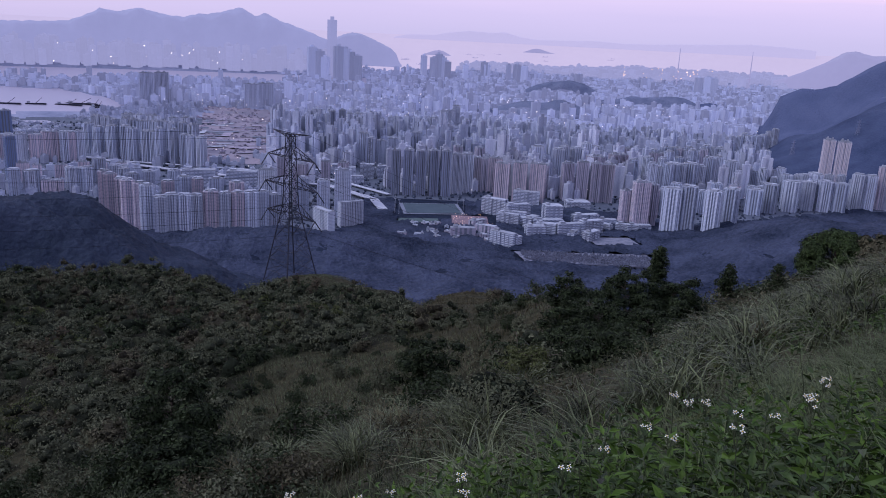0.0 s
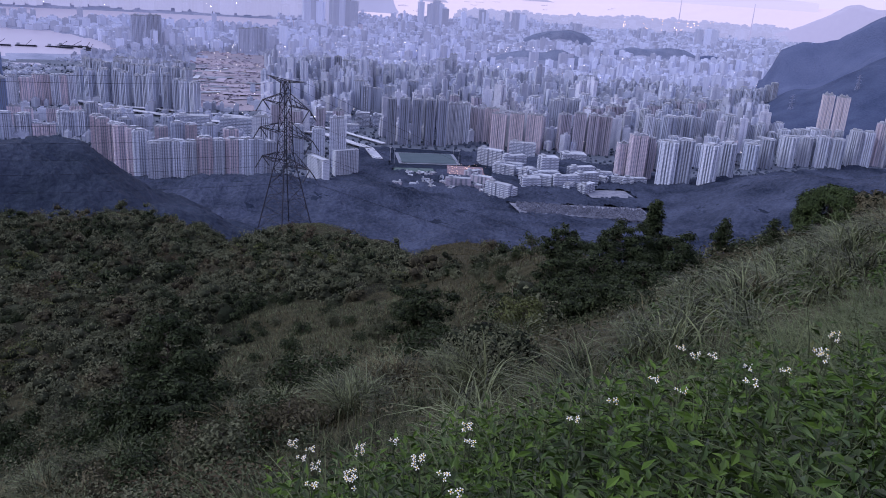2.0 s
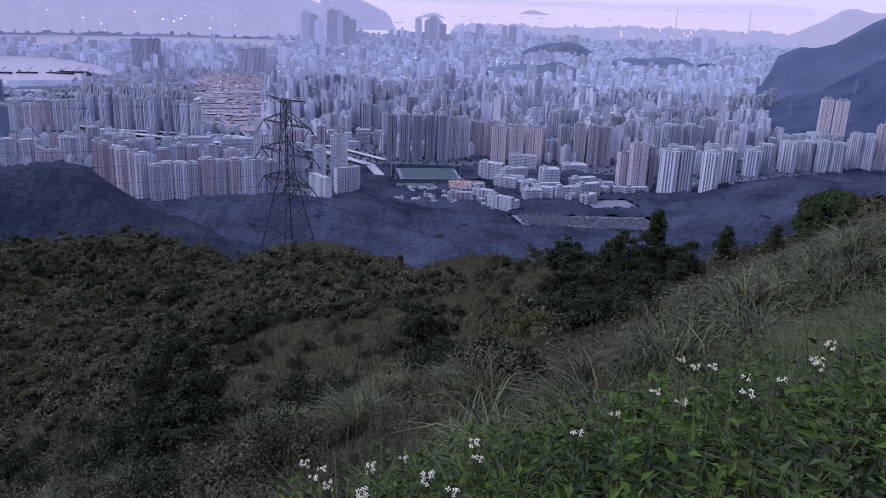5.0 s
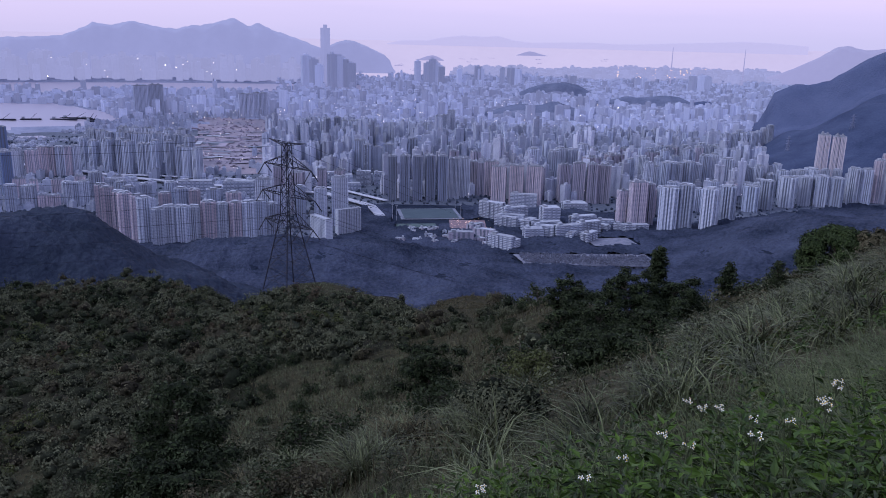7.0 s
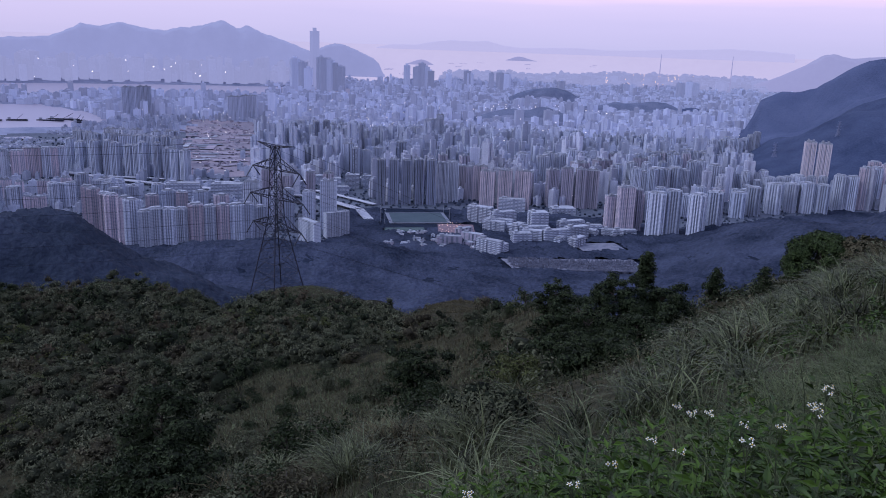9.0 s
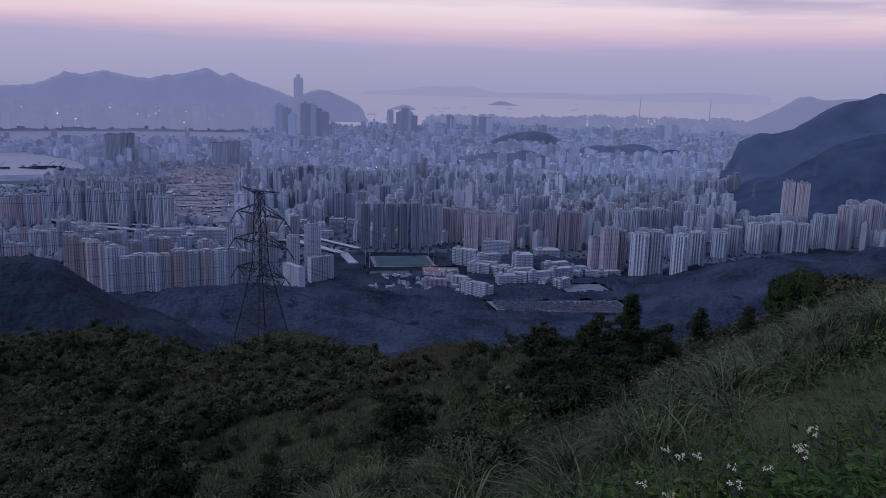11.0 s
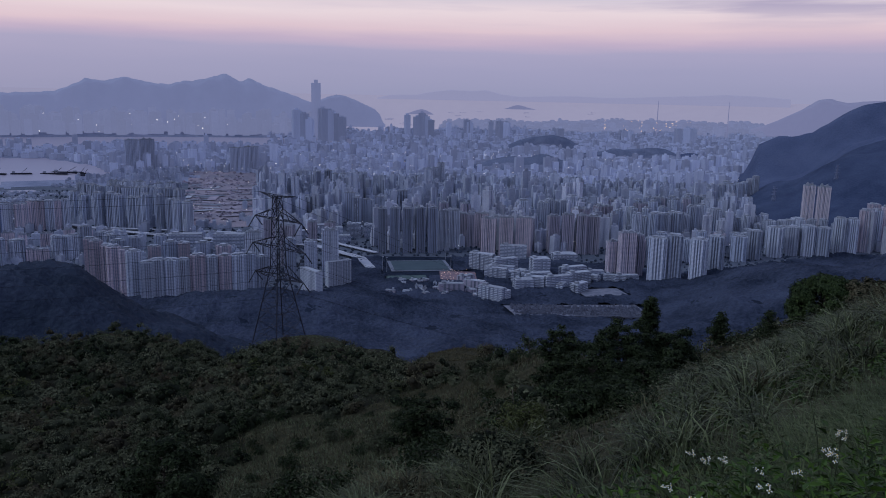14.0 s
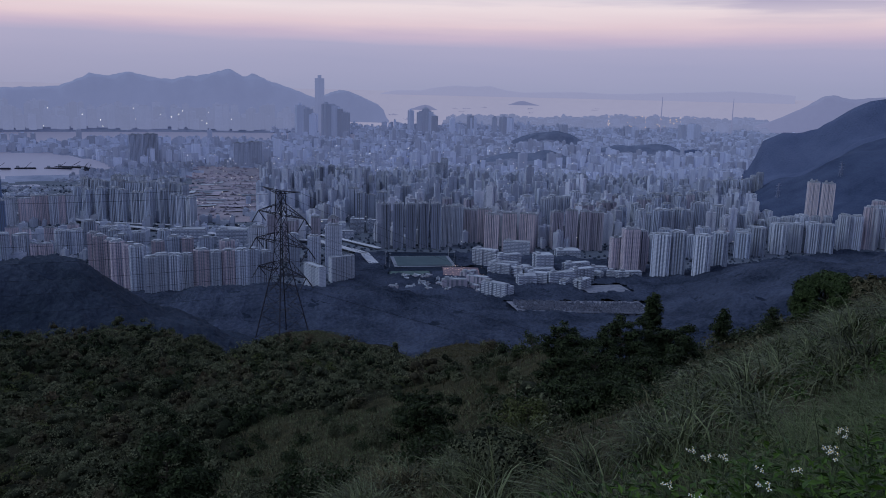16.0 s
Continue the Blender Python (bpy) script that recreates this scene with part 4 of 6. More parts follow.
def build_town():
    x, y, g = scatter(2060, 3650, -34, 33, 36, 5)
    z = height(x, y)
    r, az = np.hypot(x, y), np.degrees(np.arctan2(x, y))
    free = (z < 16) & ~is_water(x, y) & ~SITE(x, y) & ~FIELD(x, y)
    free &= ~((az < -12) & (r < 2750)) & ~((az > 21.5) & (r < 2400)) & ~((np.abs(az - 17) < 5) & (r < 2150))
    free &= (waves(x, y, 420, 8) > -0.9) & (waves(x, y, 110, 22) > -1.15)
    free &= ~((az > -9) & (az < -3.6) & (r < 2330)) & ~((az > -6) & (az < -3.6) & (r < 2500))
    free &= ~((az < -14) & (r > 2700) & (waves(x, y, 300, 21) < 0.25))
    x, y, z, r, az = x[free], y[free], z[free], r[free], az[free]
    zone = waves(x, y, 380, 9)
    h = np.where(zone > 0.15, g.uniform(60, 115, len(x)), g.uniform(18, 60, len(x))) * np.where(g.random(len(x)) < 0.06, 1.35, 1.0)
    h = np.where(az < -13, 4 + h * 0.12, h) * (1 - 0.42 * smooth_step(r, 2850, 3500))
    w, d = g.uniform(12, 32, len(x)), g.uniform(11, 21, len(x))
    turn = 0.25 * np.round(waves(x, y, 900, 10) * 3) + g.choice([0, math.pi / 2], len(x)) + 0.05 * g.standard_normal(len(x))
    near = np.argsort(r)[:290]
    for i in near:
        one = blocks("apartment_block", "plain pale town block with a lift house", TOWN_NEAR, *[q[i:i + 1] for q in (x, y, z, w, d, h, turn)], kind="")
        tagged(one, category="building", group="town blocks")
    x, y, z, w, d, h, turn = [np.delete(q, near) for q in (x, y, z, w, d, h, turn)]
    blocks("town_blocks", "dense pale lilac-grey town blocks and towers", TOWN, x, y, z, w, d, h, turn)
    x, y = [np.concatenate(q) for q in zip(scatter(1930, 2760, -32, -11.5, 30, 15)[:2], scatter(3600, 4300, -24, -11, 34, 25)[:2])]
    g, z = np.random.default_rng(15), height(x, y)
    k = (z < 12) & ~is_water(x, y) & clear_of_roads(x, y, 30) & ~SITE(x, y) & (waves(x, y, 160, 17) > g.uniform(-0.8, 0.6, len(x)))
    x, y, z = x[k], y[k], z[k]
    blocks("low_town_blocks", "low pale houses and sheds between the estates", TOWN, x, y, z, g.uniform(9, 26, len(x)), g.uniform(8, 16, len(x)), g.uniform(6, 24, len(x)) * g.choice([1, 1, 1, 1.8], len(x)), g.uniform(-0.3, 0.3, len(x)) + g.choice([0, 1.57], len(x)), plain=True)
    x, y, g = scatter(3650, 9300, -31, 30, 64, 6)
    z = height(x, y)
    r, az = np.hypot(x, y), np.degrees(np.arctan2(x, y))
    free = (z < 16) & (z > -10) & ~SITE(x, y) & ~((np.abs(x - 560) < 300) & (y > 4230) & (y < 4450)) & (waves(x, y, 600, 12) > -1.0)
    free &= ~((az < -20.0) & (r < 4050)) & ~((az < -11) & (r > 6050)) & ~((az < -11) & (az > -20) & (r < 4250))
    x, y, z, r = x[free], y[free], z[free], r[free]
    zone = waves(x, y, 700, 13)
    h = np.where(zone > 0.35, g.uniform(60, 130, len(x)), g.uniform(20, 70, len(x))) * np.where(g.random(len(x)) < 0.05, 1.5, 1.0)
    h = h * (0.72 - 0.22 * smooth_step(r, 4800, 6000))
    w, d = g.uniform(18, 46, len(x)), g.uniform(16, 32, len(x))
    turn = 0.25 * np.round(waves(x, y, 1300, 14) * 3) + g.choice([0, math.pi / 2], len(x)) + 0.06 * g.standard_normal(len(x))
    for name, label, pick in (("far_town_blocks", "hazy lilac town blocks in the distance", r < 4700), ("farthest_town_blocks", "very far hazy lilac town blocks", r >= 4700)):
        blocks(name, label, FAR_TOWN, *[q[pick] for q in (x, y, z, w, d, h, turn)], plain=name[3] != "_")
    # the low peninsula reaching out to the container port
    x, y, g = scatter(9300, 15300, 0, 23, 118, 7)
    k = ~is_water(x, y) & (waves(x, y, 1500, 15) > -0.9)
    x, y = x[k], y[k]
    h = g.uniform(20, 60, len(x)) * np.where(waves(x, y, 1100, 16) > 0.5, 2.0, 1.0) * np.where(y > 11500, 0.6, 1.0)
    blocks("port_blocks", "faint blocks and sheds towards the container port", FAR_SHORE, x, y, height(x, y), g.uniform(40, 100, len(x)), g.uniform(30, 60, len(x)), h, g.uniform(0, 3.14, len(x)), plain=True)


build_town()


# ---- the pylon and its lines ----
def pylon(x, y, h, turn, label="tall dark steel lattice pylon on the knoll", steel=None, stout=1.0):
    steel = steel or STEEL
    top = tagged(new("pylon"), label, "pylon")
    top.matrix_world = pose(x, y, float(height(x, y)) - 1.5, 0, 0, turn)
    levels = [0, 0.16, 0.30, 0.42, 0.52, 0.60, 0.68, 0.76, 0.84, 0.92, 1.0]
    half = lambda s: 5.9 * (1 - s / 0.52) + 1.7 * (s / 0.52) if s < 0.52 else 1.7 - 0.75 * (s - 0.52) / 0.48
    corner = lambda k, s: Vector(((-1, 1, 1, -1)[k] * half(s), (-1, -1, 1, 1)[k] * half(s), s * h))
    for k in range(4):
        bm = bmesh.new()
        limb(bm, [corner(k, a) for a in levels], 0.18 * stout, 0.13 * stout, 4)
        part("leg", bm, steel, top)
    for k in range(4):
        bm = bmesh.new()
        for a, b in zip(levels, levels[1:]):
            p, q, u, v = corner(k, a), corner((k + 1) % 4, a), corner(k, b), corner((k + 1) % 4, b)
            beam(bm, p, v, 0.105 * stout), beam(bm, q, u, 0.105 * stout), beam(bm, u, v, 0.10 * stout)
            if a < 0.5:
                beam(bm, (p + u) / 2, (p + v + q + u) / 4, 0.13), beam(bm, (q + v) / 2, (p + v + q + u) / 4, 0.13)
        part("bracing", bm, steel, top)
    tips = []
    for s, reach in ((0.46, 11.5), (0.655, 12.5), (0.845, 11.0), (0.985, 8.5)):
        for side in (-1, 1):
            bm = bmesh.new()
            w, z = half(s), s * h
            tip = Vector((side * reach, 0, z + (0 if s < 0.9 else 1.2)))
            ends = []
            for yy in (-w, w):
                low, up = Vector((side * w, yy, z)), Vector((side * half(min(s + 0.07, 1)), yy, min(z + 0.07 * h, h)))
                beam(bm, low, tip, 0.22), beam(bm, up, tip, 0.19)
                for f in (0.3, 0.55, 0.78):
                    beam(bm, low.lerp(tip, f), up.lerp(tip, f - 0.12), 0.12)
                ends.append((low, up))
            for f in (0.25, 0.5, 0.75):
                beam(bm, ends[0][0].lerp(tip, f), ends[1][0].lerp(tip, f), 0.15)
            part("cross_arm", bm, steel, top)
            tips.append(tip)
            if s < 0.9:
                for yy in (-2.6, 2.6):
                    bm = bmesh.new()
                    beam(bm, tip, tip + Vector((0, yy, -3.4)), 0.22)
                    part("insulator", bm, STEEL, top, "dark insulator string")
    return top, tips


def wire(a, b, sag, name="power_line", thick=0.035):
    c = bpy.data.curves.new(name, "CURVE")
    c.dimensions, c.bevel_depth, c.bevel_resolution = "3D", thick, 0
    s = c.splines.new("POLY")
    s.points.add(24)
    for i in range(25):
        u = i / 24
        p = a.lerp(b, u) - Vector((0, 0, sag * 4 * u * (1 - u)))
        s.points[i].co = (*p, 1)
    c.materials.append(CABLE)
    return tagged(new(name, c), "thin dark overhead power line", "cable", "power lines")


def lines():
    top, tips = pylon(-43.6, 236.0, 45.5, -42)
    m = top.matrix_world
    for t in tips:
        low = t - Vector((0, 0, 3.4 if t.z < 40 else 0))
        a = m @ low
        side = m.to_3x3() @ Vector((t.x, 0, 0))
        wire(a, Vector((-330, 130, a.z + 22)) + side, 9)
        wire(a, Vector((330, 720, a.z - 190)) + side, 16)

    # These pylons borrow the pale far-ground colour as painted haze.
    for az, r in ((27.65, 2890), (24.05, 2880)):
        pylon(r * math.sin(radians(az)), r * math.cos(radians(az)), 48, 20, "small hazy pylon on the wooded hill", FAR_PAVING, 2.0)


lines()


# ---- low buildings, playing field, site, roads, far landmarks ----
def low_block(x, y, w, d, h, turn, colour="white", wings=1, label="white institutional building with rows of windows"):
    top = tagged(new("low_building"), label, "building", "low buildings by the wood")
    top.matrix_world = pose(x, y, max(0, float(height(x, y))), 0, 0, turn)
    tower_body(outline(w, d, max(3, int(w / 9)), 2, 1.0), h, WALLS[colour], BAYS[colour], top)
    bm = bmesh.new()
    block(bm, (w * 0.98, d * 0.9, 0.8), pose(0, 0, h + 0.4))
    part("roof", bm, ROOF, top)
    bm = bmesh.new()
    block(bm, (w * 0.18, d * 0.5, 4.5), pose(-w * 0.3, 0, h + 2.6))
    part("stair_house", bm, ROOF, top)
    if wings:
        bm = bmesh.new()
        block(bm, (d * 0.8, d * 1.6, h * 0.7), pose(w * 0.32, d * 0.9, h * 0.35))
        part("wing", bm, WALLS[colour], top)
    return top


def low_town():
    for x, y, w, d, h, turn in ((140, 1835, 60, 20, 38, -30), (190, 1800, 62, 18, 34, 25), (165, 1740, 50, 18, 24, -20), (215, 1725, 46, 20, 22, 60),
                                (265, 1760, 40, 34, 44, 10), (240, 1660, 44, 20, 24, -15), (290, 1660, 62, 18, 26, 20), (340, 1690, 56, 18, 28, 25),
                                (140, 1545, 56, 18, 28, -38), (330, 1620, 44, 16, 20, 50), (395, 1775, 40, 18, 14, 0), (430, 1730, 50, 16, 14, -15),
                                (228, 1965, 66, 20, 34, -8), (182, 1775, 58, 16, 22, -18), (250, 1715, 70, 16, 20, 14), (342, 1768, 64, 18, 24, 22), (372, 1722, 40, 14, 16, -30),
                                (296, 1640, 36, 14, 14, 62), (214, 1640, 40, 26, 22, 8), (455, 1728, 54, 16, 15, 6), (356, 1960, 60, 34, 16, 4)):
        low_block(x, y, w, d, h, turn)
    for x, y, w, d, h, turn in ((-590, 1965, 80, 30, 50, 8), (-490, 1995, 76, 30, 46, 4), (-250, 2200, 50, 25, 34, 10), (-196, 2235, 40, 24, 40, 0),
                                (-300, 2262, 46, 22, 30, 15), (-225, 2135, 56, 20, 22, 12), (-335, 2180, 50, 20, 26, 20), (-150, 2245, 36, 22, 36, 5)):
        low_block(x, y, w, d, h, turn, label="pale middle-height block between the estates")
    for x, y, w, d, h, turn in ((60, 1600, 52, 16, 20, 5), (110, 1640, 46, 16, 18, -25), (95, 1700, 40, 16, 15, 40)):
        low_block(x, y, w, d, h, turn, "brown", 0, "brown low building by the depot")
    g = random.Random(5)
    for i in range(26):
        x, y = g.uniform(-75, 140), g.uniform(1560, 1690)
        low_block(x, y, g.uniform(10, 20), g.uniform(8, 12), g.uniform(5, 9), g.uniform(0, 180), g.choice(("brown", "brown", "grey")), 0, "small village house among the trees")


low_town()


def pad(name, label, cx, cy, w, d, turn, material, lift=0.6, kind="structure"):
    """A level or draped patch laid a little over the ground."""
    nx, ny = max(2, int(w / 15)), max(2, int(d / 15))
    u, v = np.meshgrid(np.linspace(-0.5, 0.5, nx + 1), np.linspace(-0.5, 0.5, ny + 1))
    c, s = math.cos(radians(turn)), math.sin(radians(turn))
    x, y = cx + u * w * c - v * d * s, cy + u * w * s + v * d * c
    z = height(x, y) + lift
    i, j = np.meshgrid(np.arange(ny), np.arange(nx), indexing="ij")
    m = nx + 1
    f = np.stack([i * m + j, i * m + j + 1, (i + 1) * m + j + 1, (i + 1) * m + j], -1).reshape(-1, 4)
    return tagged(sheet(name, recede(x, y, z), f, material, smooth=True), label, name.replace("_", " "), kind=kind)


pad("playing_field", "dark green sports pitch with a pale border", -8, 1858, 128, 105, 8, PITCH, 2.0)
pad("running_track", "pale border round the sports pitch", -8, 1858, 144, 120, 8, TRACK, 1.0)
pad("lawn", "dull green grass pitch", -35, 1728, 90, 40, 8, TURF, 1.4)
pad("depot_yard", "reddish depot yard with parked buses", 80, 1745, 82, 104, 0, RED_YARD, 1.2)
pad("terraced_cemetery", "grey-brown terraced cemetery in the woods", 292, 1442, 262, 112, 5, GRAVES, 4.0)
pad("bare_ground", "bare pale sports ground by the woods", 375, 1612, 95, 62, 10, GRAVES, 2.5)


def graves():
    """Rows of small stones along the terraces of the cemetery."""
    g = np.random.default_rng(19)
    x, y = g.uniform(168, 416, 1000), 1394 + 10 * np.floor(g.uniform(0, 10, 1000)) + g.normal(0, 0.6, 1000)
    n = len(x)
    blocks("gravestones", "rows of small grey tombs on terraces", GRAVES, x, y, height(x, y) + 4, g.uniform(2, 6, n), g.uniform(1, 2, n), g.uniform(1, 3, n), g.normal(0.08, 0.05, n), plain=True)
    bm = bmesh.new()
    for k in range(10):
        block(bm, (248, 1.2, 3.0), pose(292, 1391 + 10 * k, float(height(292, 1391 + 10 * k)) + 3.6, 0, 0, 0))
    tagged(part("terrace_walls", bm, GRAVES), "low stone terrace walls", "wall", kind="structure")


graves()


def road(name, label, pts, w, z=7.0):
    """A viaduct deck on piers."""
    bm = bmesh.new()
    for (ax, ay), (bx, by) in zip(pts, pts[1:]):
        n = math.hypot(bx - ax, by - ay)
        m = pose((ax + bx) / 2, (ay + by) / 2, z, 0, 0, math.degrees(math.atan2(by - ay, bx - ax)))
        block(bm, (n + w * 0.3, w, 1.4), m)
        for k in range(int(n / 40)):
            block(bm, (2.5, w * 0.4, z), m @ pose(-n / 2 + 20 + 40 * k, 0, -z / 2))
    return tagged(part(name, bm, CONCRETE), label, "road", kind="structure")


for lane, (width, deck) in zip(HIGHWAYS, ((22, 7), (20, 7), (14, 5))):
    road("elevated_road", "pale elevated highway", lane, width, deck)


def site_clutter():
    """Sheds, spoil heaps and half-built frames on the building site, and lorries."""
    g = np.random.default_rng(17)
    x, y = g.uniform(-1300, -300, 800), g.uniform(2430, 4000, 800)
    k = SITE(x, y)
    x, y = x[k], y[k]
    n = len(x)
    blocks("site_sheds", "low sheds and frames on the building site", SHED, x, y, np.zeros(n), g.uniform(5, 26, n), g.uniform(4, 14, n), g.uniform(0.8, 3.2, n), g.uniform(0, 3, n))

    # haul roads, slabs and stockpile yards between the sheds
    r = random.Random(31)
    for i in range(46):
        y = r.uniform(2560, 3540)
        x = -205 - 0.187 * y + r.uniform(-1, 1) * (45 + 0.03 * y)
        pad("site_yard", "bare yard or slab on the building site", x, y, r.uniform(30, 130), r.uniform(12, 40), r.choice((8, 8, 98, 30)) + r.uniform(-6, 6),
            r.choice((SHED, GRAVES, CONCRETE, TRACK, SHED)), 0.5 + 0.08 * i)


site_clutter()


def harbour_tower():
    """The very tall tower by the harbour, and the podium blocks at its foot."""
    x, y = at_far(-7.65, 7250)
    g = np.array
    # The skyscraper wears the range's glowing haze colour.
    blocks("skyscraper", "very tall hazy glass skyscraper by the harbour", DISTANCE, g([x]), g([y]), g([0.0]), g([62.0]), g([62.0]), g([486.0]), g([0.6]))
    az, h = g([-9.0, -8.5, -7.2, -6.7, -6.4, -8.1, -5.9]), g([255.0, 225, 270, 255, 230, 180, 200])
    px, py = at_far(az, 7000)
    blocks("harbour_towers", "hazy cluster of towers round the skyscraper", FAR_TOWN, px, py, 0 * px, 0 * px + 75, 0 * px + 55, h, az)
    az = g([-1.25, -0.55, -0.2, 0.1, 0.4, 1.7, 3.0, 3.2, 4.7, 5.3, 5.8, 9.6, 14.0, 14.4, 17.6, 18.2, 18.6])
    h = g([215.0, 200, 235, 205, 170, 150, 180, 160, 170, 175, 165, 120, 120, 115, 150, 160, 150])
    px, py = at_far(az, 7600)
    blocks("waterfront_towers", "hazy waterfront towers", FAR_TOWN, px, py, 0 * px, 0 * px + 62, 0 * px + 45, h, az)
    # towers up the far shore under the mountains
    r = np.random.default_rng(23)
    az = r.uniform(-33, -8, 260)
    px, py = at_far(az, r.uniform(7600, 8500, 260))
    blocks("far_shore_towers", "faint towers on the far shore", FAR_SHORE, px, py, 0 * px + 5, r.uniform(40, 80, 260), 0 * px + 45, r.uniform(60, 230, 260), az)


def at_far(az, r):
    return r * np.sin(np.radians(az)), r * np.cos(np.radians(az))


harbour_tower()


def town_lights():
    def lights(name, label, material, spots, size):
        co = np.array([(1, 0, 0), (-1, 0, 0), (0, 1, 0), (0, -1, 0), (0, 0, 1), (0, 0, -1)])
        tri = np.array([(0, 2, 4), (2, 1, 4), (1, 3, 4), (3, 0, 4), (2, 0, 5), (1, 2, 5), (3, 1, 5), (0, 3, 5)])
        v = (spots[:, None] + co[None] * size[:, None, None]).reshape(-1, 3)
        f = (np.arange(len(spots))[:, None, None] * 6 + tri).reshape(-1, 3)
        tagged(sheet(name, recede(v[:, 0], v[:, 1], v[:, 2]), f, material), label, "lamps", kind="stuff")
    g = np.random.default_rng(29)
    az, r = g.uniform(-20, 23, 980), g.uniform(2000, 5200, 980)
    k = (waves(r * np.sin(np.radians(az)), r, 500, 30) > -0.2) & (height(*at_far(az, r)) < 16)
    x, y = at_far(az[k], r[k])
    lights("street_lamps", "lit white street lamps in the town", WHITE_LAMP, np.stack([x, y, height(x, y) + g.uniform(14, 60, len(x))], -1), r[k] / 2300 * g.uniform(0.3, 0.95, len(x)))
    x, y = g.normal(-640, 60, 26), g.normal(3600, 160, 26)
    lights("site_floodlights", "lit floodlights on the building site", WHITE_LAMP, np.stack([x, y, 0 * x + 18], -1), g.uniform(1.2, 2.6, 26))
    x, y = g.uniform(42, 128, 90), g.uniform(1692, 1803, 90)
    lights("depot_lamps", "lit lamps in the depot yard", WARM_LAMP, np.stack([x, y, 0 * x + 5], -1), g.uniform(0.25, 0.55, 90))
    az, r = g.uniform(12.5, 18.5, 90), g.uniform(9500, 14500, 90)
    x, y = at_far(az, r)
    lights("port_lamps", "lit orange lamps of the container port", WARM_LAMP, np.stack([x, y, 0 * x + 45], -1), g.uniform(5, 10, 90))
    az, r = g.uniform(-29, -9, 34), g.uniform(7500, 8000, 34)
    x, y = at_far(az, r)
    lights("far_shore_signs", "lit white signs on the far shore", WHITE_LAMP, np.stack([x, y, g.uniform(20, 190, 34)], -1), g.uniform(2.4, 5.5, 34))
    x, y = g.normal(-255, 12, 12), g.normal(2235, 22, 12)
    lights("highway_lamps", "lit orange lamps at a road junction", WARM_LAMP, np.stack([x, y, 0 * x + 14], -1), g.uniform(0.8, 1.6, 12))


town_lights()


def barge(x, y, length, turn, name="barge", label="dark flat work barge moored in the harbour", paint=None):
    """A low work barge with a deckhouse and a crane jib."""
    k = recede(np.array([x]), np.array([y]), np.array([-5.0]))[0]
    s = math.hypot(k[0], k[1]) / math.hypot(x, y)
    paint = paint or STEEL
    top = tagged(new(name), label, "boat", name + "s")
    top.matrix_world = pose(*k, 0, 0, turn) @ Matrix.Scale(s, 4)
    bm = bmesh.new()
    block(bm, (length, 16, 5), pose(0, 0, 2.0))
    block(bm, (length * 0.9, 14, 1), pose(0, 0, 5.0))
    part("hull", bm, paint, top)
    bm = bmesh.new()
    block(bm, (12, 10, 9), pose(-length * 0.35, 0, 10))
    part("deckhouse", bm, paint if name == "ship" else ROOF, top)
    bm = bmesh.new()
    beam(bm, (0, 0, 5), (length * 0.3, 0, 30), 1.6)
    part("crane_jib", bm, paint, top)


for bx, by, bl, bt in ((-1900, 3800, 90, 20), (-1760, 3830, 120, 10), (-1650, 3860, 80, -10), (-1730, 3900, 150, 5), (-2010, 3760, 110, 15), (-1600, 3780, 60, 30)):
    barge(bx, by, bl, bt)


def ships():
    g = random.Random(12)
    for i in range(14):
        az = g.uniform(-3.5, 12.0)
        x, y = at_far(az, g.uniform(10000, 14000) if az < 0.5 else g.uniform(16500, 24000))
        # Ships are given the emissive haze colour too.
        barge(float(x), float(y), g.uniform(120, 260), g.uniform(-25, 25), "ship", "small hazy cargo ship at anchor in the bay", HAZY)


ships()


def bridge_tower(az, r, h):
    """A slender tapering mast of the far bridge."""
    x, y = at_far(az, r)
    k = recede(np.array([x]), np.array([y]), np.array([0.0]))[0]
    top = tagged(new("bridge_tower"), "slender hazy tower of the far bridge", "bridge", "bridge towers")
    top.matrix_world = pose(*k) @ Matrix.Scale(math.hypot(k[0], k[1]) / r, 4)
    bm = bmesh.new()
    # Mast and deck glow with painted haze.
    limb(bm, [(0, 0, 0), (0, 0, h * 0.6), (0, 0, h)], 7.5, 3, 8)
    part("mast", bm, HAZY, top)
    bm = bmesh.new()
    block(bm, (60, 14, 8), pose(0, 0, h * 0.25))
    part("deck", bm, HAZY, top)


bridge_tower(16.16, 9000, 392)
bridge_tower(20.75, 9600, 390)


def checkered_tower():
    """A dark office tower with lit white panels in a checker on its front."""
    top = tagged(new("office_tower"), "dark office tower with pale checkered panels", "building")
    top.matrix_world = pose(-205, 2452, 0, 0, 0, -8)
    tower_body(outline(30, 26, 4, 3, 1.0), 86, WALLS["dark"], BAYS["dark"], top)
    for k in range(14):
        bm = bmesh.new()
        block(bm, (2.4, 0.6, 6.5), pose(-3.5 + 7 * (k % 2), -13.35, 18 + 4.6 * k))
        part("panel", bm, WALLS["white"], top, "pale front panel")
    bm = bmesh.new()
    block(bm, (14, 12, 5), pose(0, 0, 88.5))
    part("lift_house", bm, ROOF, top)


checkered_tower()


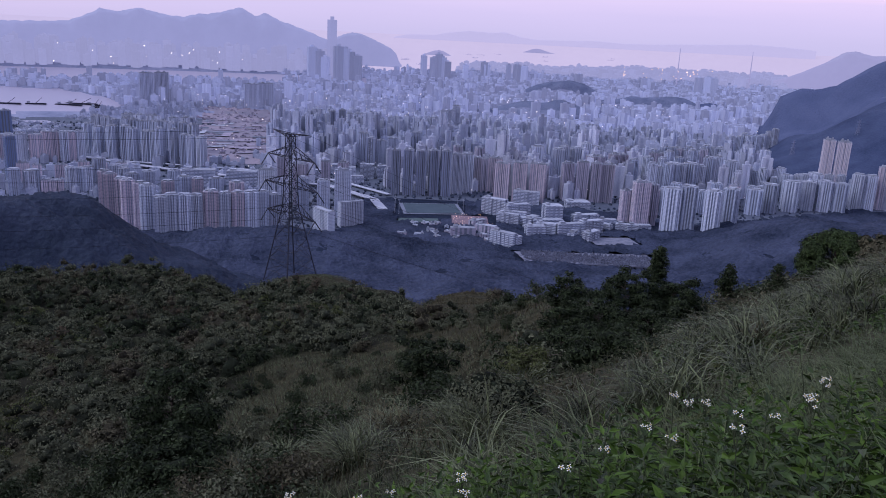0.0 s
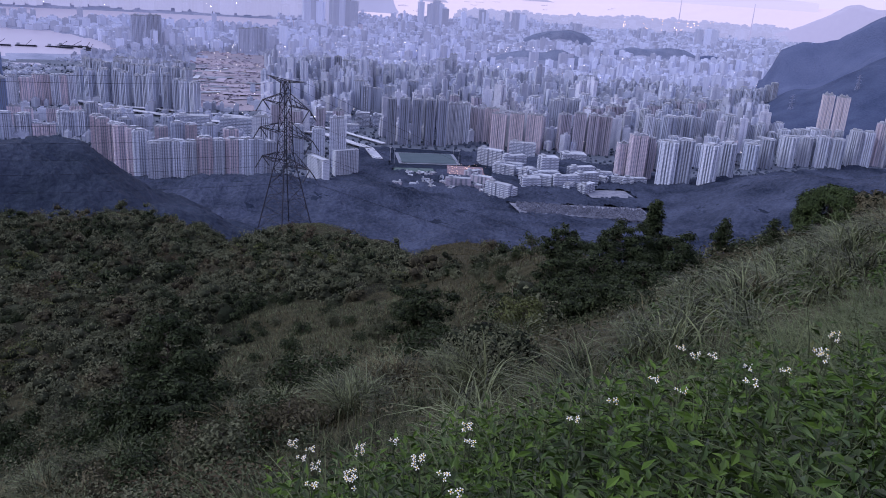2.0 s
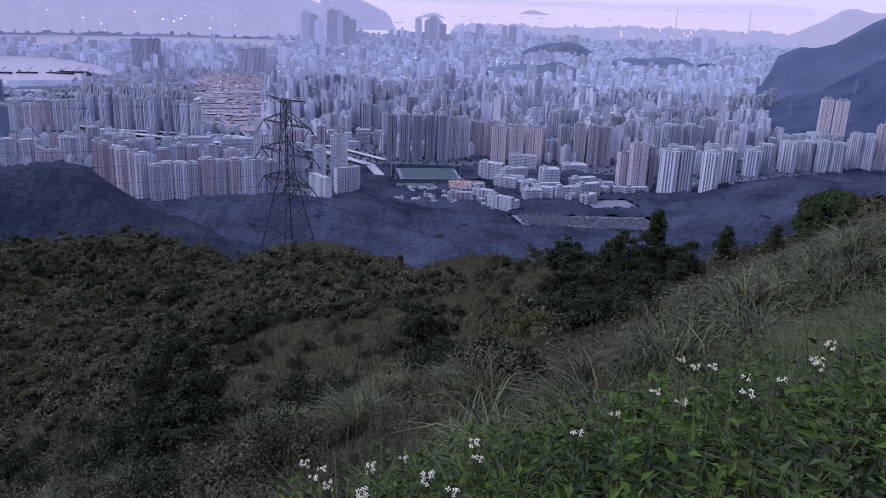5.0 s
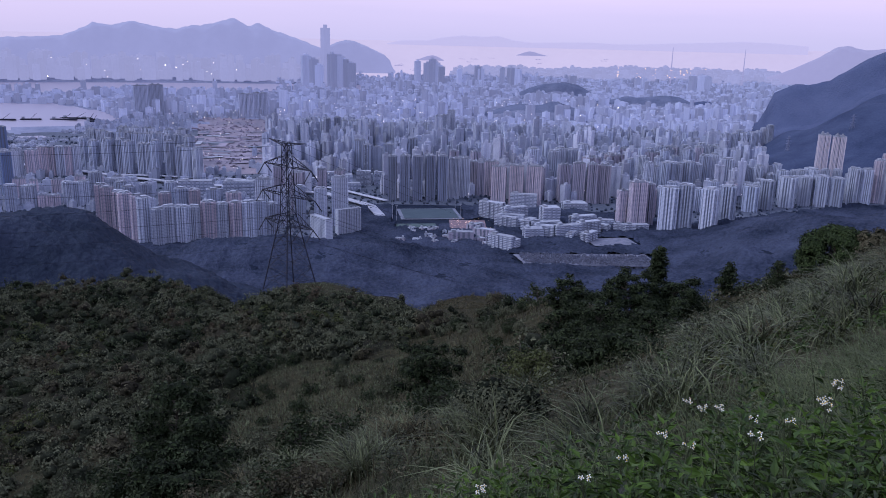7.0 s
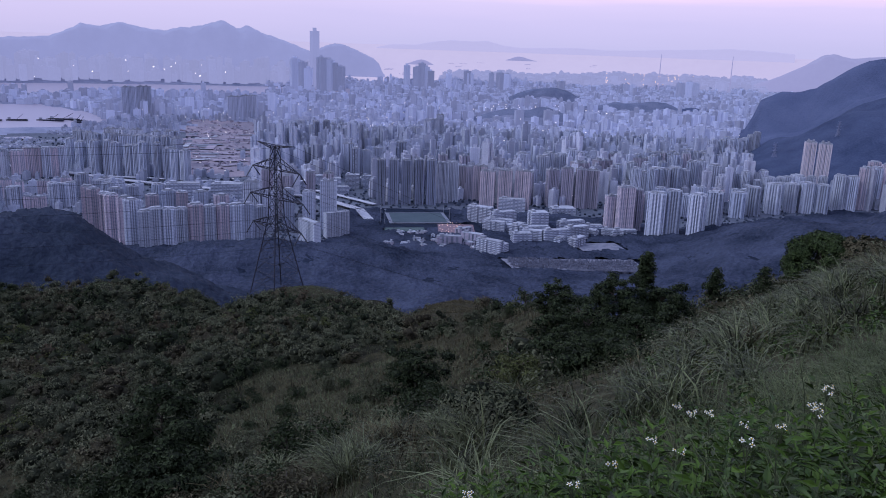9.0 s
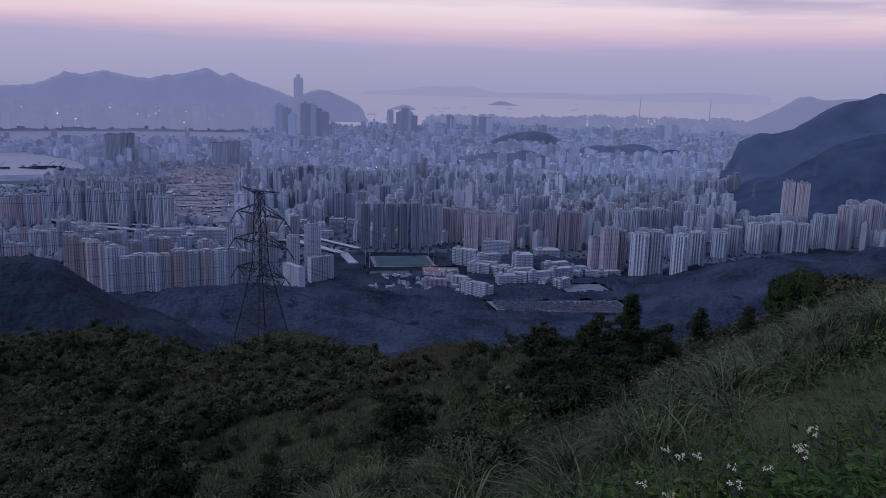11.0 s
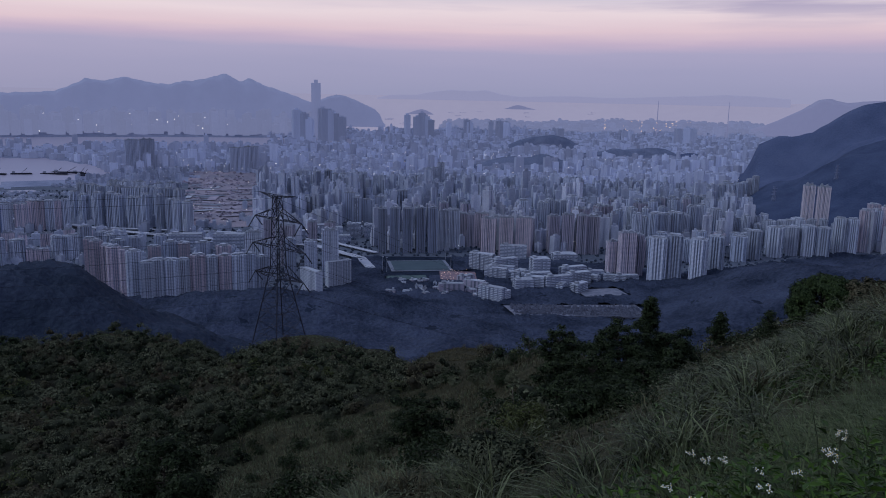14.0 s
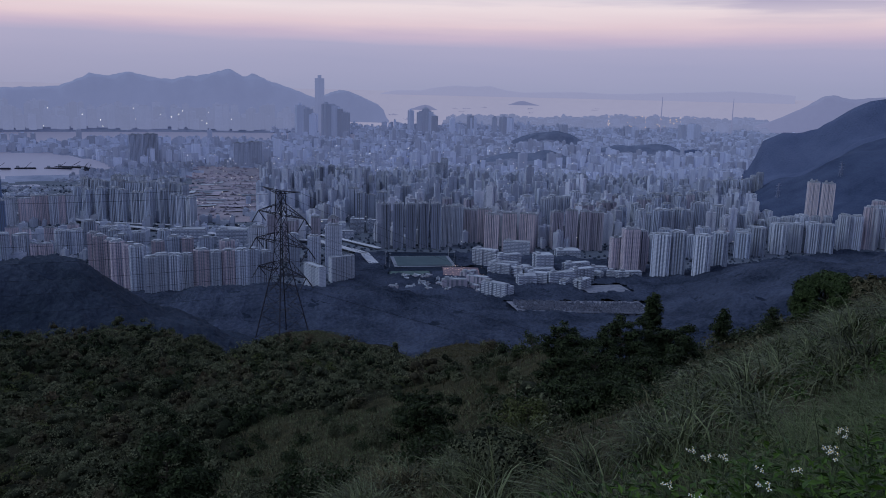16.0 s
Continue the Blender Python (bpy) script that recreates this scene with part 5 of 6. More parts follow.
def floodlight_post(x, y, h=32):
    top = tagged(new("floodlight_post"), "tall thin floodlight mast by the sports pitch", "lamp post", "pitch floodlights")
    top.location = (x, y, float(height(x, y)) + 0.5)
    bm = bmesh.new()
    limb(bm, [(0, 0, -1), (0, 0, h)], 0.6, 0.35, 6)
    part("pole", bm, ROOF, top)
    bm = bmesh.new()
    block(bm, (5, 1, 2.2), pose(0, 0, h + 1))
    part("lamp_head", bm, ROOF, top)


for fx, fy in ((-92, 1800), (-98, 1916), (66, 1818), (56, 1932), (-82, 1786)):
    floodlight_post(fx, fy)


# ---- leaves, blades and crowns ----
def unit(v):
    return v / np.maximum(np.linalg.norm(v, axis=-1, keepdims=True), 1e-9)


def leaf_quads(pos, way, length, width, fold=0.25, g=rng, facing=None, jitter=0.35):
    """Folded pointed leaves: corners and faces. facing: the way their upper sides look, as on a rounded crown."""
    n = len(pos)
    if facing is not None:
        facing = unit(facing + jitter * g.standard_normal((n, 3)))
        way = np.cross(facing, g.standard_normal((n, 3)))
    way = unit(way)
    side = unit(np.cross(way, g.standard_normal((n, 3)) * 0.6 + [0, 0, 1])) if facing is None else unit(np.cross(way, facing))
    up = np.cross(side, way)
    L, W = np.reshape(length, (-1, 1)), np.reshape(width, (-1, 1))
    mid = pos + way * L * 0.45
    v = np.stack([pos, mid + side * W / 2 + up * W * fold, pos + way * L - up * L * 0.12, mid - side * W / 2 + up * W * fold], 1)
    f = np.arange(n)[:, None] * 4 + np.array([0, 1, 2, 3])
    return v.reshape(-1, 3), f


def creased_leaves(pos, way, length, width, g=rng):
    """Pointed leaves creased along the middle rib."""
    n = len(pos)
    way = unit(way)
    side = unit(np.cross(way, g.standard_normal((n, 3)) * 0.5 + [0, 0, 1]))
    up = np.cross(side, way)
    L, W = np.reshape(length, (-1, 1)), np.reshape(width, (-1, 1))
    low = pos + way * L * 0.38
    v = np.stack([pos, low + side * W / 2 + up * W * 0.14, pos + way * L - up * L * 0.2, low - side * W / 2 + up * W * 0.14, low - up * W * 0.16], 1)
    f = np.concatenate([np.arange(n)[:, None] * 5 + np.array(q) for q in ((0, 4, 2, 1), (0, 3, 2, 4))])
    return v.reshape(-1, 3), f


def blade_strips(base, h, w, lean, az, rows=3, droop=0.55):
    """Arching grass blades, each a tapering strip."""
    n = len(base)
    out = np.stack([np.sin(az), np.cos(az), 0 * az], -1)
    side = np.stack([np.cos(az + 0.6), -np.sin(az + 0.6), 0 * az], -1)
    v = []
    for i in range(rows + 1):
        s = i / rows
        c = base + out * (lean * h * s ** 1.8)[:, None] + np.array([0, 0, 1.0]) * (h * (s - droop * np.minimum(lean, 1.3) * s ** 2.6))[:, None]
        half = (w * (1 - s ** 1.5) / 2 + 0.0006)[:, None]
        v += [c - side * half, c + side * half]
    v = np.stack(v, 1)
    f = np.concatenate([np.arange(n)[:, None] * (2 * rows + 2) + np.array([2 * i, 2 * i + 1, 2 * i + 3, 2 * i + 2]) for i in range(rows)])
    return v.reshape(-1, 3), f


def joined(pieces):
    vs, fs, k = [], [], 0
    for v, f in pieces:
        vs.append(v), fs.append(f + k)
        k += len(v)
    return np.concatenate(vs), np.concatenate(fs)


def town_trees():
    """Dark crowns along the streets and on the slopes between the estates."""
    x, y, g = scatter(1560, 3500, -32, 32, 22, 37)
    z = height(x, y)
    k = (ground_kind(x, y, z) == 2) & ~cleared(x, y) & (waves(x, y, 120, 38) + 0.5 * waves(x, y, 35, 39) + 0.9 * smooth_step(np.hypot(x, y), 2500, 1900) > g.uniform(-0.4, 0.5, len(x)))
    x, y, z = x[k], y[k], z[k]
    s = g.uniform(2.2, 5.2, len(x))
    v, f = lumps(np.stack([x, y, z + s * 0.5], -1), s, 40, 0.85)
    tagged(sheet("street_trees", v, f, STREET_GREEN, smooth=True), "dark street trees between the blocks", "trees", kind="stuff")


town_trees()


def build_woods():
    """The closed canopy: one ragged skin of crowns over the valley and the ridge."""
    az = np.radians(np.arange(-33, 33.01, 0.135))
    rad = np.geomspace(640, 2420, 280)
    A, R = np.meshgrid(az, rad)
    x, y = R * np.sin(A), R * np.cos(A)
    ground = height(x, y)
    g = np.random.default_rng(31)
    crowns = waves(x, y, 13, 36) + 0.8 * waves(x, y, 21, 37) + 0.7 * waves(x, y, 9, 38) + 1.2 * waves(x, y, 60, 39)
    z = ground + 4.1 + np.where(R < 1250, 1.0, 1.35) * crowns + 3.0 * waves(x, y, 115, 45) + g.uniform(-0.25, 0.25, x.shape)
    n, m = x.shape
    i, j = np.meshgrid(np.arange(n - 1), np.arange(m - 1), indexing="ij")
    faces = np.stack([i * m + j, (i + 1) * m + j, (i + 1) * m + j + 1, i * m + j + 1], -1).reshape(-1, 4)[:, ::-1]
    cx, cy, cz = x[:-1, :-1].ravel(), y[:-1, :-1].ravel(), ground[:-1, :-1].ravel()
    k = (ground_kind(cx, cy, cz) == 1) & ~cleared(cx, cy)
    # The near ridge gets a darker canopy, with less haze in its colour.
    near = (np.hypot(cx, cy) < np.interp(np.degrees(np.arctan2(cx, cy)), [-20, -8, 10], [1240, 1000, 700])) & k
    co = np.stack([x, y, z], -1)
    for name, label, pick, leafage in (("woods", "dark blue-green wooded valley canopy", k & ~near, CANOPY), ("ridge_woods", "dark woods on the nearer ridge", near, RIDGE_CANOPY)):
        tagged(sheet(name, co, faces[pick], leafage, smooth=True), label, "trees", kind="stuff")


build_woods()


def build_shrubland():
    """Scrub over the knolls: mounds of leafy clumps with dark gaps between, thinning to grass towards the feet."""
    x, y, g = scatter(44, 238, -36, 13, 3.2, 41)
    k = scrub_cover(x, y) > g.uniform(-0.4, 0.7, len(x))
    x, y = x[k], y[k]
    r, n = np.hypot(x, y), k.sum()
    s = (0.6 + 2.4 * g.random(n) ** 1.5) * (0.9 + 0.3 * smooth_step(r, 60, 180))
    # kinds grow in patches
    drift = 0.8 * waves(x, y, 16, 49) + 0.5 * g.standard_normal(n)
    tint = np.where(drift > 0.75, 2, np.where(drift < -0.5, 1, 0))
    tint = np.where(g.random(n) < 0.05, 3, np.where(g.random(n) < 0.05, 4, tint))
    root = np.stack([x, y, height(x, y) + s * 0.1], -1)
    foliage, slots, bodies, masses = [], [], [], []
    # nearer shrubs have more and finer leaves, farther ones fuller bodies
    for pick, c, m, leaf, full in ((r < 105, 12, 28, (0.17, 0.265), 0.7), (r >= 105, 9, 17, (0.30, 0.45), 1.0)):
        base, size, hue, q = root[pick], s[pick], tint[pick], pick.sum()
        lean = unit(g.standard_normal((q, c, 3)) + [0, 0, 0.5])
        lean[..., 2] = np.abs(lean[..., 2])
        heart = base[:, None] + lean * (size[:, None] * g.uniform(0.5, 0.85, (q, c)))[..., None] * [1, 1, 1.25]
        wide = size[:, None] * g.uniform(0.22, 0.46, (q, c))
        way = unit(g.standard_normal((q, c, m, 3)) + (lean * 0.9)[:, :, None] + [0, 0, 0.3])
        pos = heart[:, :, None] + way * (wide[..., None] * g.uniform(0.6, 1.2, (q, c, m)))[..., None] * [1, 1, 0.8]
        length = np.repeat(g.uniform(*leaf, q), c * m) * g.uniform(0.7, 1.3, q * c * m)
        foliage.append(leaf_quads(pos.reshape(-1, 3), None, length, length * 0.66, g=g, facing=way.reshape(-1, 3), jitter=0.2))
        slots.append(np.repeat(hue, c * m))
        # Bodies under the leaves carry the shrub's own shade as colour.
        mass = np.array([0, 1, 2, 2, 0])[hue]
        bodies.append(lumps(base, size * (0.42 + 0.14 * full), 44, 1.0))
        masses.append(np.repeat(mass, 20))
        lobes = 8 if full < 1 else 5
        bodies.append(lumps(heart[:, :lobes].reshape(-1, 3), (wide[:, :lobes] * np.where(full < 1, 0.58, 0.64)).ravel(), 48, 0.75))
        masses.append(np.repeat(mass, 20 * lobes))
    tagged(sheet("shrub_masses", *joined(bodies), BUSH_MASS, smooth=True, slots=np.concatenate(masses)), "rounded bodies of the hillside scrub, darkened for inner shade", "shrubs", kind="stuff")
    tagged(sheet("shrubs", *joined(foliage), [LEAF_MID, LEAF_DARK, LEAF_OLIVE, LEAF_RUSSET, LEAF_FRESH], slots=np.concatenate(slots)), "low dark green and olive hillside scrub", "shrubs", kind="stuff")


build_shrubland()


def build_grass():
    def meadow(name, label, r0, r1, n, h0, h1, w, material, seed, keep=None, lean=(0.2, 1.1), rows=3, az0=-42, az1=42):
        g = np.random.default_rng(seed)
        r = np.sqrt(g.uniform(r0 ** 2, r1 ** 2, n))
        a = np.radians(g.uniform(az0, az1, n))
        x, y = r * np.sin(a), r * np.cos(a)
        # blades stand in tufts
        tx, ty = np.round(x / 0.35) * 0.35, np.round(y / 0.35) * 0.35
        pull = g.uniform(0, 0.6, n)
        x, y = x + (tx - x) * pull, y + (ty - y) * pull
        if keep is not None:
            k = keep(x, y, g)
            x, y = x[k], y[k]
        n = len(x)
        h = g.uniform(h0, h1, n)
        tagged(sheet(name, *blade_strips(np.stack([x, y, height(x, y) - 0.02], -1), h, w * g.uniform(0.6, 1.4, n), g.uniform(*lean, n), g.uniform(0, 6.28, n), rows), material),
               label, "grass", kind="stuff")
    right = lambda x, y: smooth_step(np.degrees(np.arctan2(x, y)), 2, 18)
    tufted = lambda x, y, g: waves(x, y, 3.0, 57) + 0.4 > g.uniform(-0.7, 0.7, len(x))
    edge = lambda x, y, g: np.degrees(np.arctan2(x, y)) > g.normal(27.5, 5, len(x)) + 0.35 * np.maximum(np.hypot(x, y) - 12, 0)
    meadow("grass", "short green grass on the near slope", 1.2, 12, 10000, 0.12, 0.45, 0.013, GRASS, 51, keep=lambda x, y, g: ((np.hypot(x, y) > 4.6) | (x < -0.28 * y) | (g.random(len(x)) < 0.12)) & ((x < 0.4 * y) | (g.random(len(x)) < 0.2)), rows=3)
    meadow("grass", "long green grass blades among the herbs", 1.7, 5.2, 2600, 0.35, 0.95, 0.010, LAWN, 79, rows=3, az0=-16, az1=44)
    meadow("turf", "fine green grass on the bank", 3.6, 9.5, 26000, 0.12, 0.5, 0.008, LAWN, 58, keep=edge, rows=2, az0=10, lean=(0.4, 1.9))
    meadow("turf", "fine green grass further up the bank", 9, 28, 20000, 0.1, 0.34, 0.014, LAWN, 68, keep=edge, rows=2, az0=10, lean=(0.4, 1.9))
    meadow("grass", "rough green grass further down the slope", 11, 32, 3800, 0.25, 0.7, 0.022, GRASS, 52, keep=tufted, rows=2)
    meadow("dry_grass", "brownish dry grass between the shrubs", 13, 60, 11000, 0.25, 0.7, 0.026, DRY, 53, lean=(0.5, 1.6),
           keep=lambda x, y, g: (waves(x, y, 9, 54) + 0.35 - 0.9 * right(x, y) > g.uniform(-0.4, 0.4, len(x))) & ~((right(x, y) > 0.2) & (np.hypot(x, y) > 27) & (right(x, y) < 0.97)) & ~((x > 0.44 * y) & (np.hypot(x, y) < 22)), rows=2)
    meadow("grass", "pale rough grass on the lower slope", 30, 85, 34000, 0.3, 0.7, 0.034, DRY, 55, keep=lambda x, y, g: tufted(x, y, g) & (scrub_cover(x, y) < g.uniform(0, 1.2, len(x))), rows=1, az1=12)
    meadow("grass", "rough brownish grass along the crest", 28, 56, 4200, 0.25, 0.6, 0.028, DRY, 59, keep=tufted, rows=2, az0=10, az1=38)
    meadow("dry_grass", "rough brownish grass between the scrub", 45, 140, 10000, 0.4, 0.9, 0.06, DRY, 60, rows=2, az1=12, keep=lambda x, y, g: scrub_cover(x, y) < g.uniform(-0.3, 0.7, len(x)))
    meadow("grass", "short olive grass on the bare knoll tops", 150, 252, 80000, 0.2, 0.4, 0.10, REED, 66, rows=1, az0=-27, az1=-3,
           keep=lambda x, y, g: bump(x, y, -69, 174, 13, 13, 20) + bump(x, y, -38, 230, 16, 26, 8) + bump(x, y, -29, 192, 9, 34, 9) > g.uniform(0.2, 0.8, len(x)))
    meadow("dry_grass", "brownish grass over the third knoll", 140, 208, 30000, 0.25, 0.55, 0.09, DRY, 76, rows=1, az0=-5, az1=8, keep=lambda x, y, g: bump(x, y, 5, 160, 13, 34) > g.uniform(0.2, 0.8, len(x)))
    meadow("grass", "pale green grass on the open slope below", 27, 82, 64000, 0.25, 0.6, 0.032, REED, 69, rows=1, az0=-18, az1=10,
           keep=lambda x, y, g: (bump(x, y, -8, 52, 12, 22, 12) + 0.25 * waves(x, y, 6, 70) > g.uniform(0.15, 0.8, len(x))))
    meadow("grass", "rough green grass round the near shrubs", 12, 34, 12000, 0.25, 0.65, 0.018, REED, 72, keep=lambda x, y, g: waves(x, y, 5, 73) > g.uniform(-0.6, 0.8, len(x)), rows=2, az0=-36, az1=2)
    meadow("grass", "pale olive grass on the near slope", 12, 26, 11000, 0.3, 0.7, 0.016, REED, 77, keep=tufted, rows=2, az0=-38, az1=-14)
    meadow("dry_grass", "withered grass round the near shrubs", 12, 34, 7000, 0.3, 0.75, 0.016, DRY, 74, keep=tufted, rows=2, az0=-36, az1=2)
    meadow("dry_grass", "brownish grass on the knolls", 60, 260, 24000, 0.4, 0.9, 0.09, DRY, 56, rows=1, az1=12, keep=lambda x, y, g: scrub_cover(x, y) < g.uniform(-0.3, 0.7, len(x)))


build_grass()


TUFTS = []


def tussocks(n, seed, material, label, sector=None):
    """Big arching tufts of tall grass, standing in loose groups."""
    g = np.random.default_rng(seed)
    pieces = []
    while len(pieces) < n:
        r, a = g.uniform(5.5, 40), radians(g.uniform(3, 37) if len(pieces) % 7 else g.uniform(-34, 3))
        if sector:
            r, a = g.uniform(*sector[:2]), radians(g.uniform(*sector[2:]))
        x, y = r * math.sin(a), r * math.cos(a)
        if math.hypot(x - 1.36, y - 13.43) < 2.4 or (a < radians(-9) and r < 20 and len(pieces) % 4):
            continue
        if sector and waves(x, y, 5.0, 64) < g.uniform(-0.7, 0.4):
            continue
        if not sector and ((a < 0 and r < 14) or (7.5 < math.degrees(a) < 19 and r > 14.5) or (math.degrees(a) < 7.5 and r < 11 and len(pieces) % 3) or waves(x, y, 6.0, 63) < g.uniform(-0.4, 0.5) or r < np.interp(math.degrees(a), [4, 12, 20, 26, 37], [5.5, 5.5, 8, 17, 27]) * g.uniform(0.6, 1.25)):
            continue
        big = g.uniform(0.8, 1.75) * (1 - 0.3 * float(smooth_step(r, 16, 34)))
        if not sector:
            if any(math.hypot(x - p, y - q) < 0.42 * (big + w) for p, q, w in TUFTS):
                continue
            TUFTS.append((x, y, big))
        k = int(g.integers(48, 84) * big)
        bx, by = x + g.normal(0, 0.11 * big, k), y + g.normal(0, 0.11 * big, k)
        pieces.append(blade_strips(np.stack([bx, by, height(bx, by)], -1), g.uniform(0.55, 0.95, k) * big, g.uniform(0.015, 0.032, k) * (0.6 + r / 26), g.uniform(0.35, 1.5, k),
                                   g.uniform(0, 6.28, k), 4, 0.72))
    tagged(sheet("tall_grass", *joined(pieces), material), label, "grass", kind="stuff")


tussocks(185, 61, REED, "tall arching grass tussocks with pale blades")
tussocks(32, 65, DRY, "brown withered grass tussocks")
tussocks(90, 67, GRASS, "dark green grass tussocks")
tussocks(45, 68, REED, "pale green grass tufts between the shrubs", (13, 36, -34, 6))
tussocks(60, 70, GRASS, "dark green grass tufts between the shrubs", (13, 40, -30, 7))
tussocks(50, 69, DRY, "withered grass tufts between the shrubs", (13, 42, -34, 8))


def undergrowth(n, seed, low, high, sector=(10, 52, -38, 36), foliage=None):
    """Small leafy plants and twigs among the grass."""
    g = np.random.default_rng(seed)
    r, az = np.sqrt(g.uniform(sector[0] ** 2, sector[1] ** 2, n)), np.radians(g.uniform(*sector[2:], n))
    x, y = r * np.sin(az), r * np.cos(az)
    k = ((az < 0.42) | (r > 30) | (foliage is not None)) & (bump(x, y, -8, 52, 12, 22, 12) + bump(x, y, 4, 31, 5, 13) < g.uniform(0.1, 0.9, n)) & (waves(x, y, 8, seed) + 0.5 * waves(x, y, 2.5, seed + 1) > g.uniform(-0.5, 0.6, n))
    x, y = x[k], y[k]
    n, m = len(x), 38
    s = g.uniform(low, high, n)
    way = unit(g.standard_normal((n, m, 3)))
    way[..., 2] = np.abs(way[..., 2])
    pos = np.stack([x, y, height(x, y) + 0.05], -1)[:, None] + way * (s[:, None] * g.uniform(0.3, 1.0, (n, m)))[..., None]
    size = np.repeat(g.uniform(0.08, 0.14, n) * (0.3 + np.hypot(x, y) / 32), m)
    brown = np.repeat(np.where(g.random(n) < 0.2, 1, np.where(g.random(n) < 0.4, 2, 0)), m)
    tagged(sheet("undergrowth", *leaf_quads(pos.reshape(-1, 3), None, size, size * 0.6, g=g, facing=way.reshape(-1, 3) + [0, 0, 0.4]), foliage or [LEAF_MID, LEAF_OLIVE, LEAF_DARK], slots=brown),
           "low leafy undergrowth among the grass", "plants", kind="stuff")


undergrowth(2600, 62, 0.2, 0.6)
undergrowth(1500, 64, 0.5, 1.1)
undergrowth(900, 94, 0.15, 0.5, (5, 14, -36, -8), [LEAF_MID, LEAF_RUSSET, LEAF_DARK])
undergrowth(900, 95, 0.08, 0.3, (4.6, 20, 17, 40), [LEAF_GREEN, LEAF_FRESH, LEAF_MID])


def tree(name, label, x, y, h, spread, seed, trunk=0.35, tiers=5, leaves=2600, leaf=0.14, cone=0.0, material=None, base_gap=0.2, dome=False):
    """Trunk, limbs, and a crown of leaf sprays round the limbs' ends. dome: a close round crown down to the ground."""
    g = np.random.default_rng(seed)
    top = tagged(new(name), label, "tree" if name == "tree" else "bush")
    top.location = place(x, y)
    bm = bmesh.new()
    lean = g.normal(0, 0.05 * h, 2)
    axis = [Vector((lean[0] * s * s, lean[1] * s * s, h * 0.93 * s - 0.3 * (s == 0))) for s in np.linspace(0, 1, 7)]
    limb(bm, axis, 0.022 * h + 0.02, 0.012, 7)
    sprays = []
    count = tiers * (11 if dome else 7)
    for i in range(count):
        s = base_gap + (1 - base_gap) * (i + g.random()) / count
        reach = spread * (1 - cone * s) * (0.55 + 0.45 * math.sin(math.pi * min(1, 0.25 + 0.75 * s)) if cone < 0.5 else 1) * g.uniform(0.55, 1.1)
        a = i * 2.4 + g.uniform(-0.5, 0.5)
        root = Vector((lean[0] * s * s, lean[1] * s * s, h * 0.92 * s))
        tip = root + Vector((math.cos(a) * reach, math.sin(a) * reach, reach * g.uniform(0.1, 0.65)))
        tip.z = min(tip.z, h)
        if dome:
            up = (i + 0.5) / count
            out = spread * math.sqrt(1 - up ** 2.4) * g.uniform(0.82, 1.0)
            root, tip = Vector((0, 0, 0.25 * h * up)), Vector((math.cos(a) * out, math.sin(a) * out, h * (0.1 + 0.84 * up)))
        limb(bm, [root, (root + tip) / 2 + Vector((0, 0, 0.08 * reach)), tip], 0.012 * h * 0.6 + 0.006, 0.004, 4)
        sprays.append((tip, 0.27 * spread) if dome else (tip, reach * 0.29 + 0.09))
        if not dome:
            sprays.append(((root + tip) / 2, reach * 0.22 + 0.08))
    part("trunk", bm, BARK, top)
    sprays.append((Vector((*lean, h * 0.95)), 0.16 * spread + 0.1))
    c = np.array([p[:] for p, _ in sprays])
    rad = np.array([q for _, q in sprays])
    # Dark lumps added inside big crowns stand in for their inner shade.
    if leaves > 3000:
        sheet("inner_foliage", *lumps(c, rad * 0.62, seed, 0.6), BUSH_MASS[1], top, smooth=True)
    pick = g.choice(len(c), leaves, p=rad ** 2 / (rad ** 2).sum())
    off = unit(g.standard_normal((leaves, 3))) * (rad[pick] * g.uniform(0.5, 1.08, leaves))[:, None] * [1, 1, 0.6]
    way = unit(off) + g.standard_normal((leaves, 3)) * 0.6
    size = leaf * g.uniform(0.7, 1.35, leaves)
    sheet("crown", *leaf_quads(c[pick] + off, way, size, size * 0.6, g=g, facing=unit(off) + 0.5 * unit(c[pick] + off - [0, 0, 0.4 * h]) + [0, 0, 0.35], jitter=0.25), material or LEAF_DARK, top)
    return top


def at(az, r):
    return r * math.sin(radians(az)), r * math.cos(radians(az))


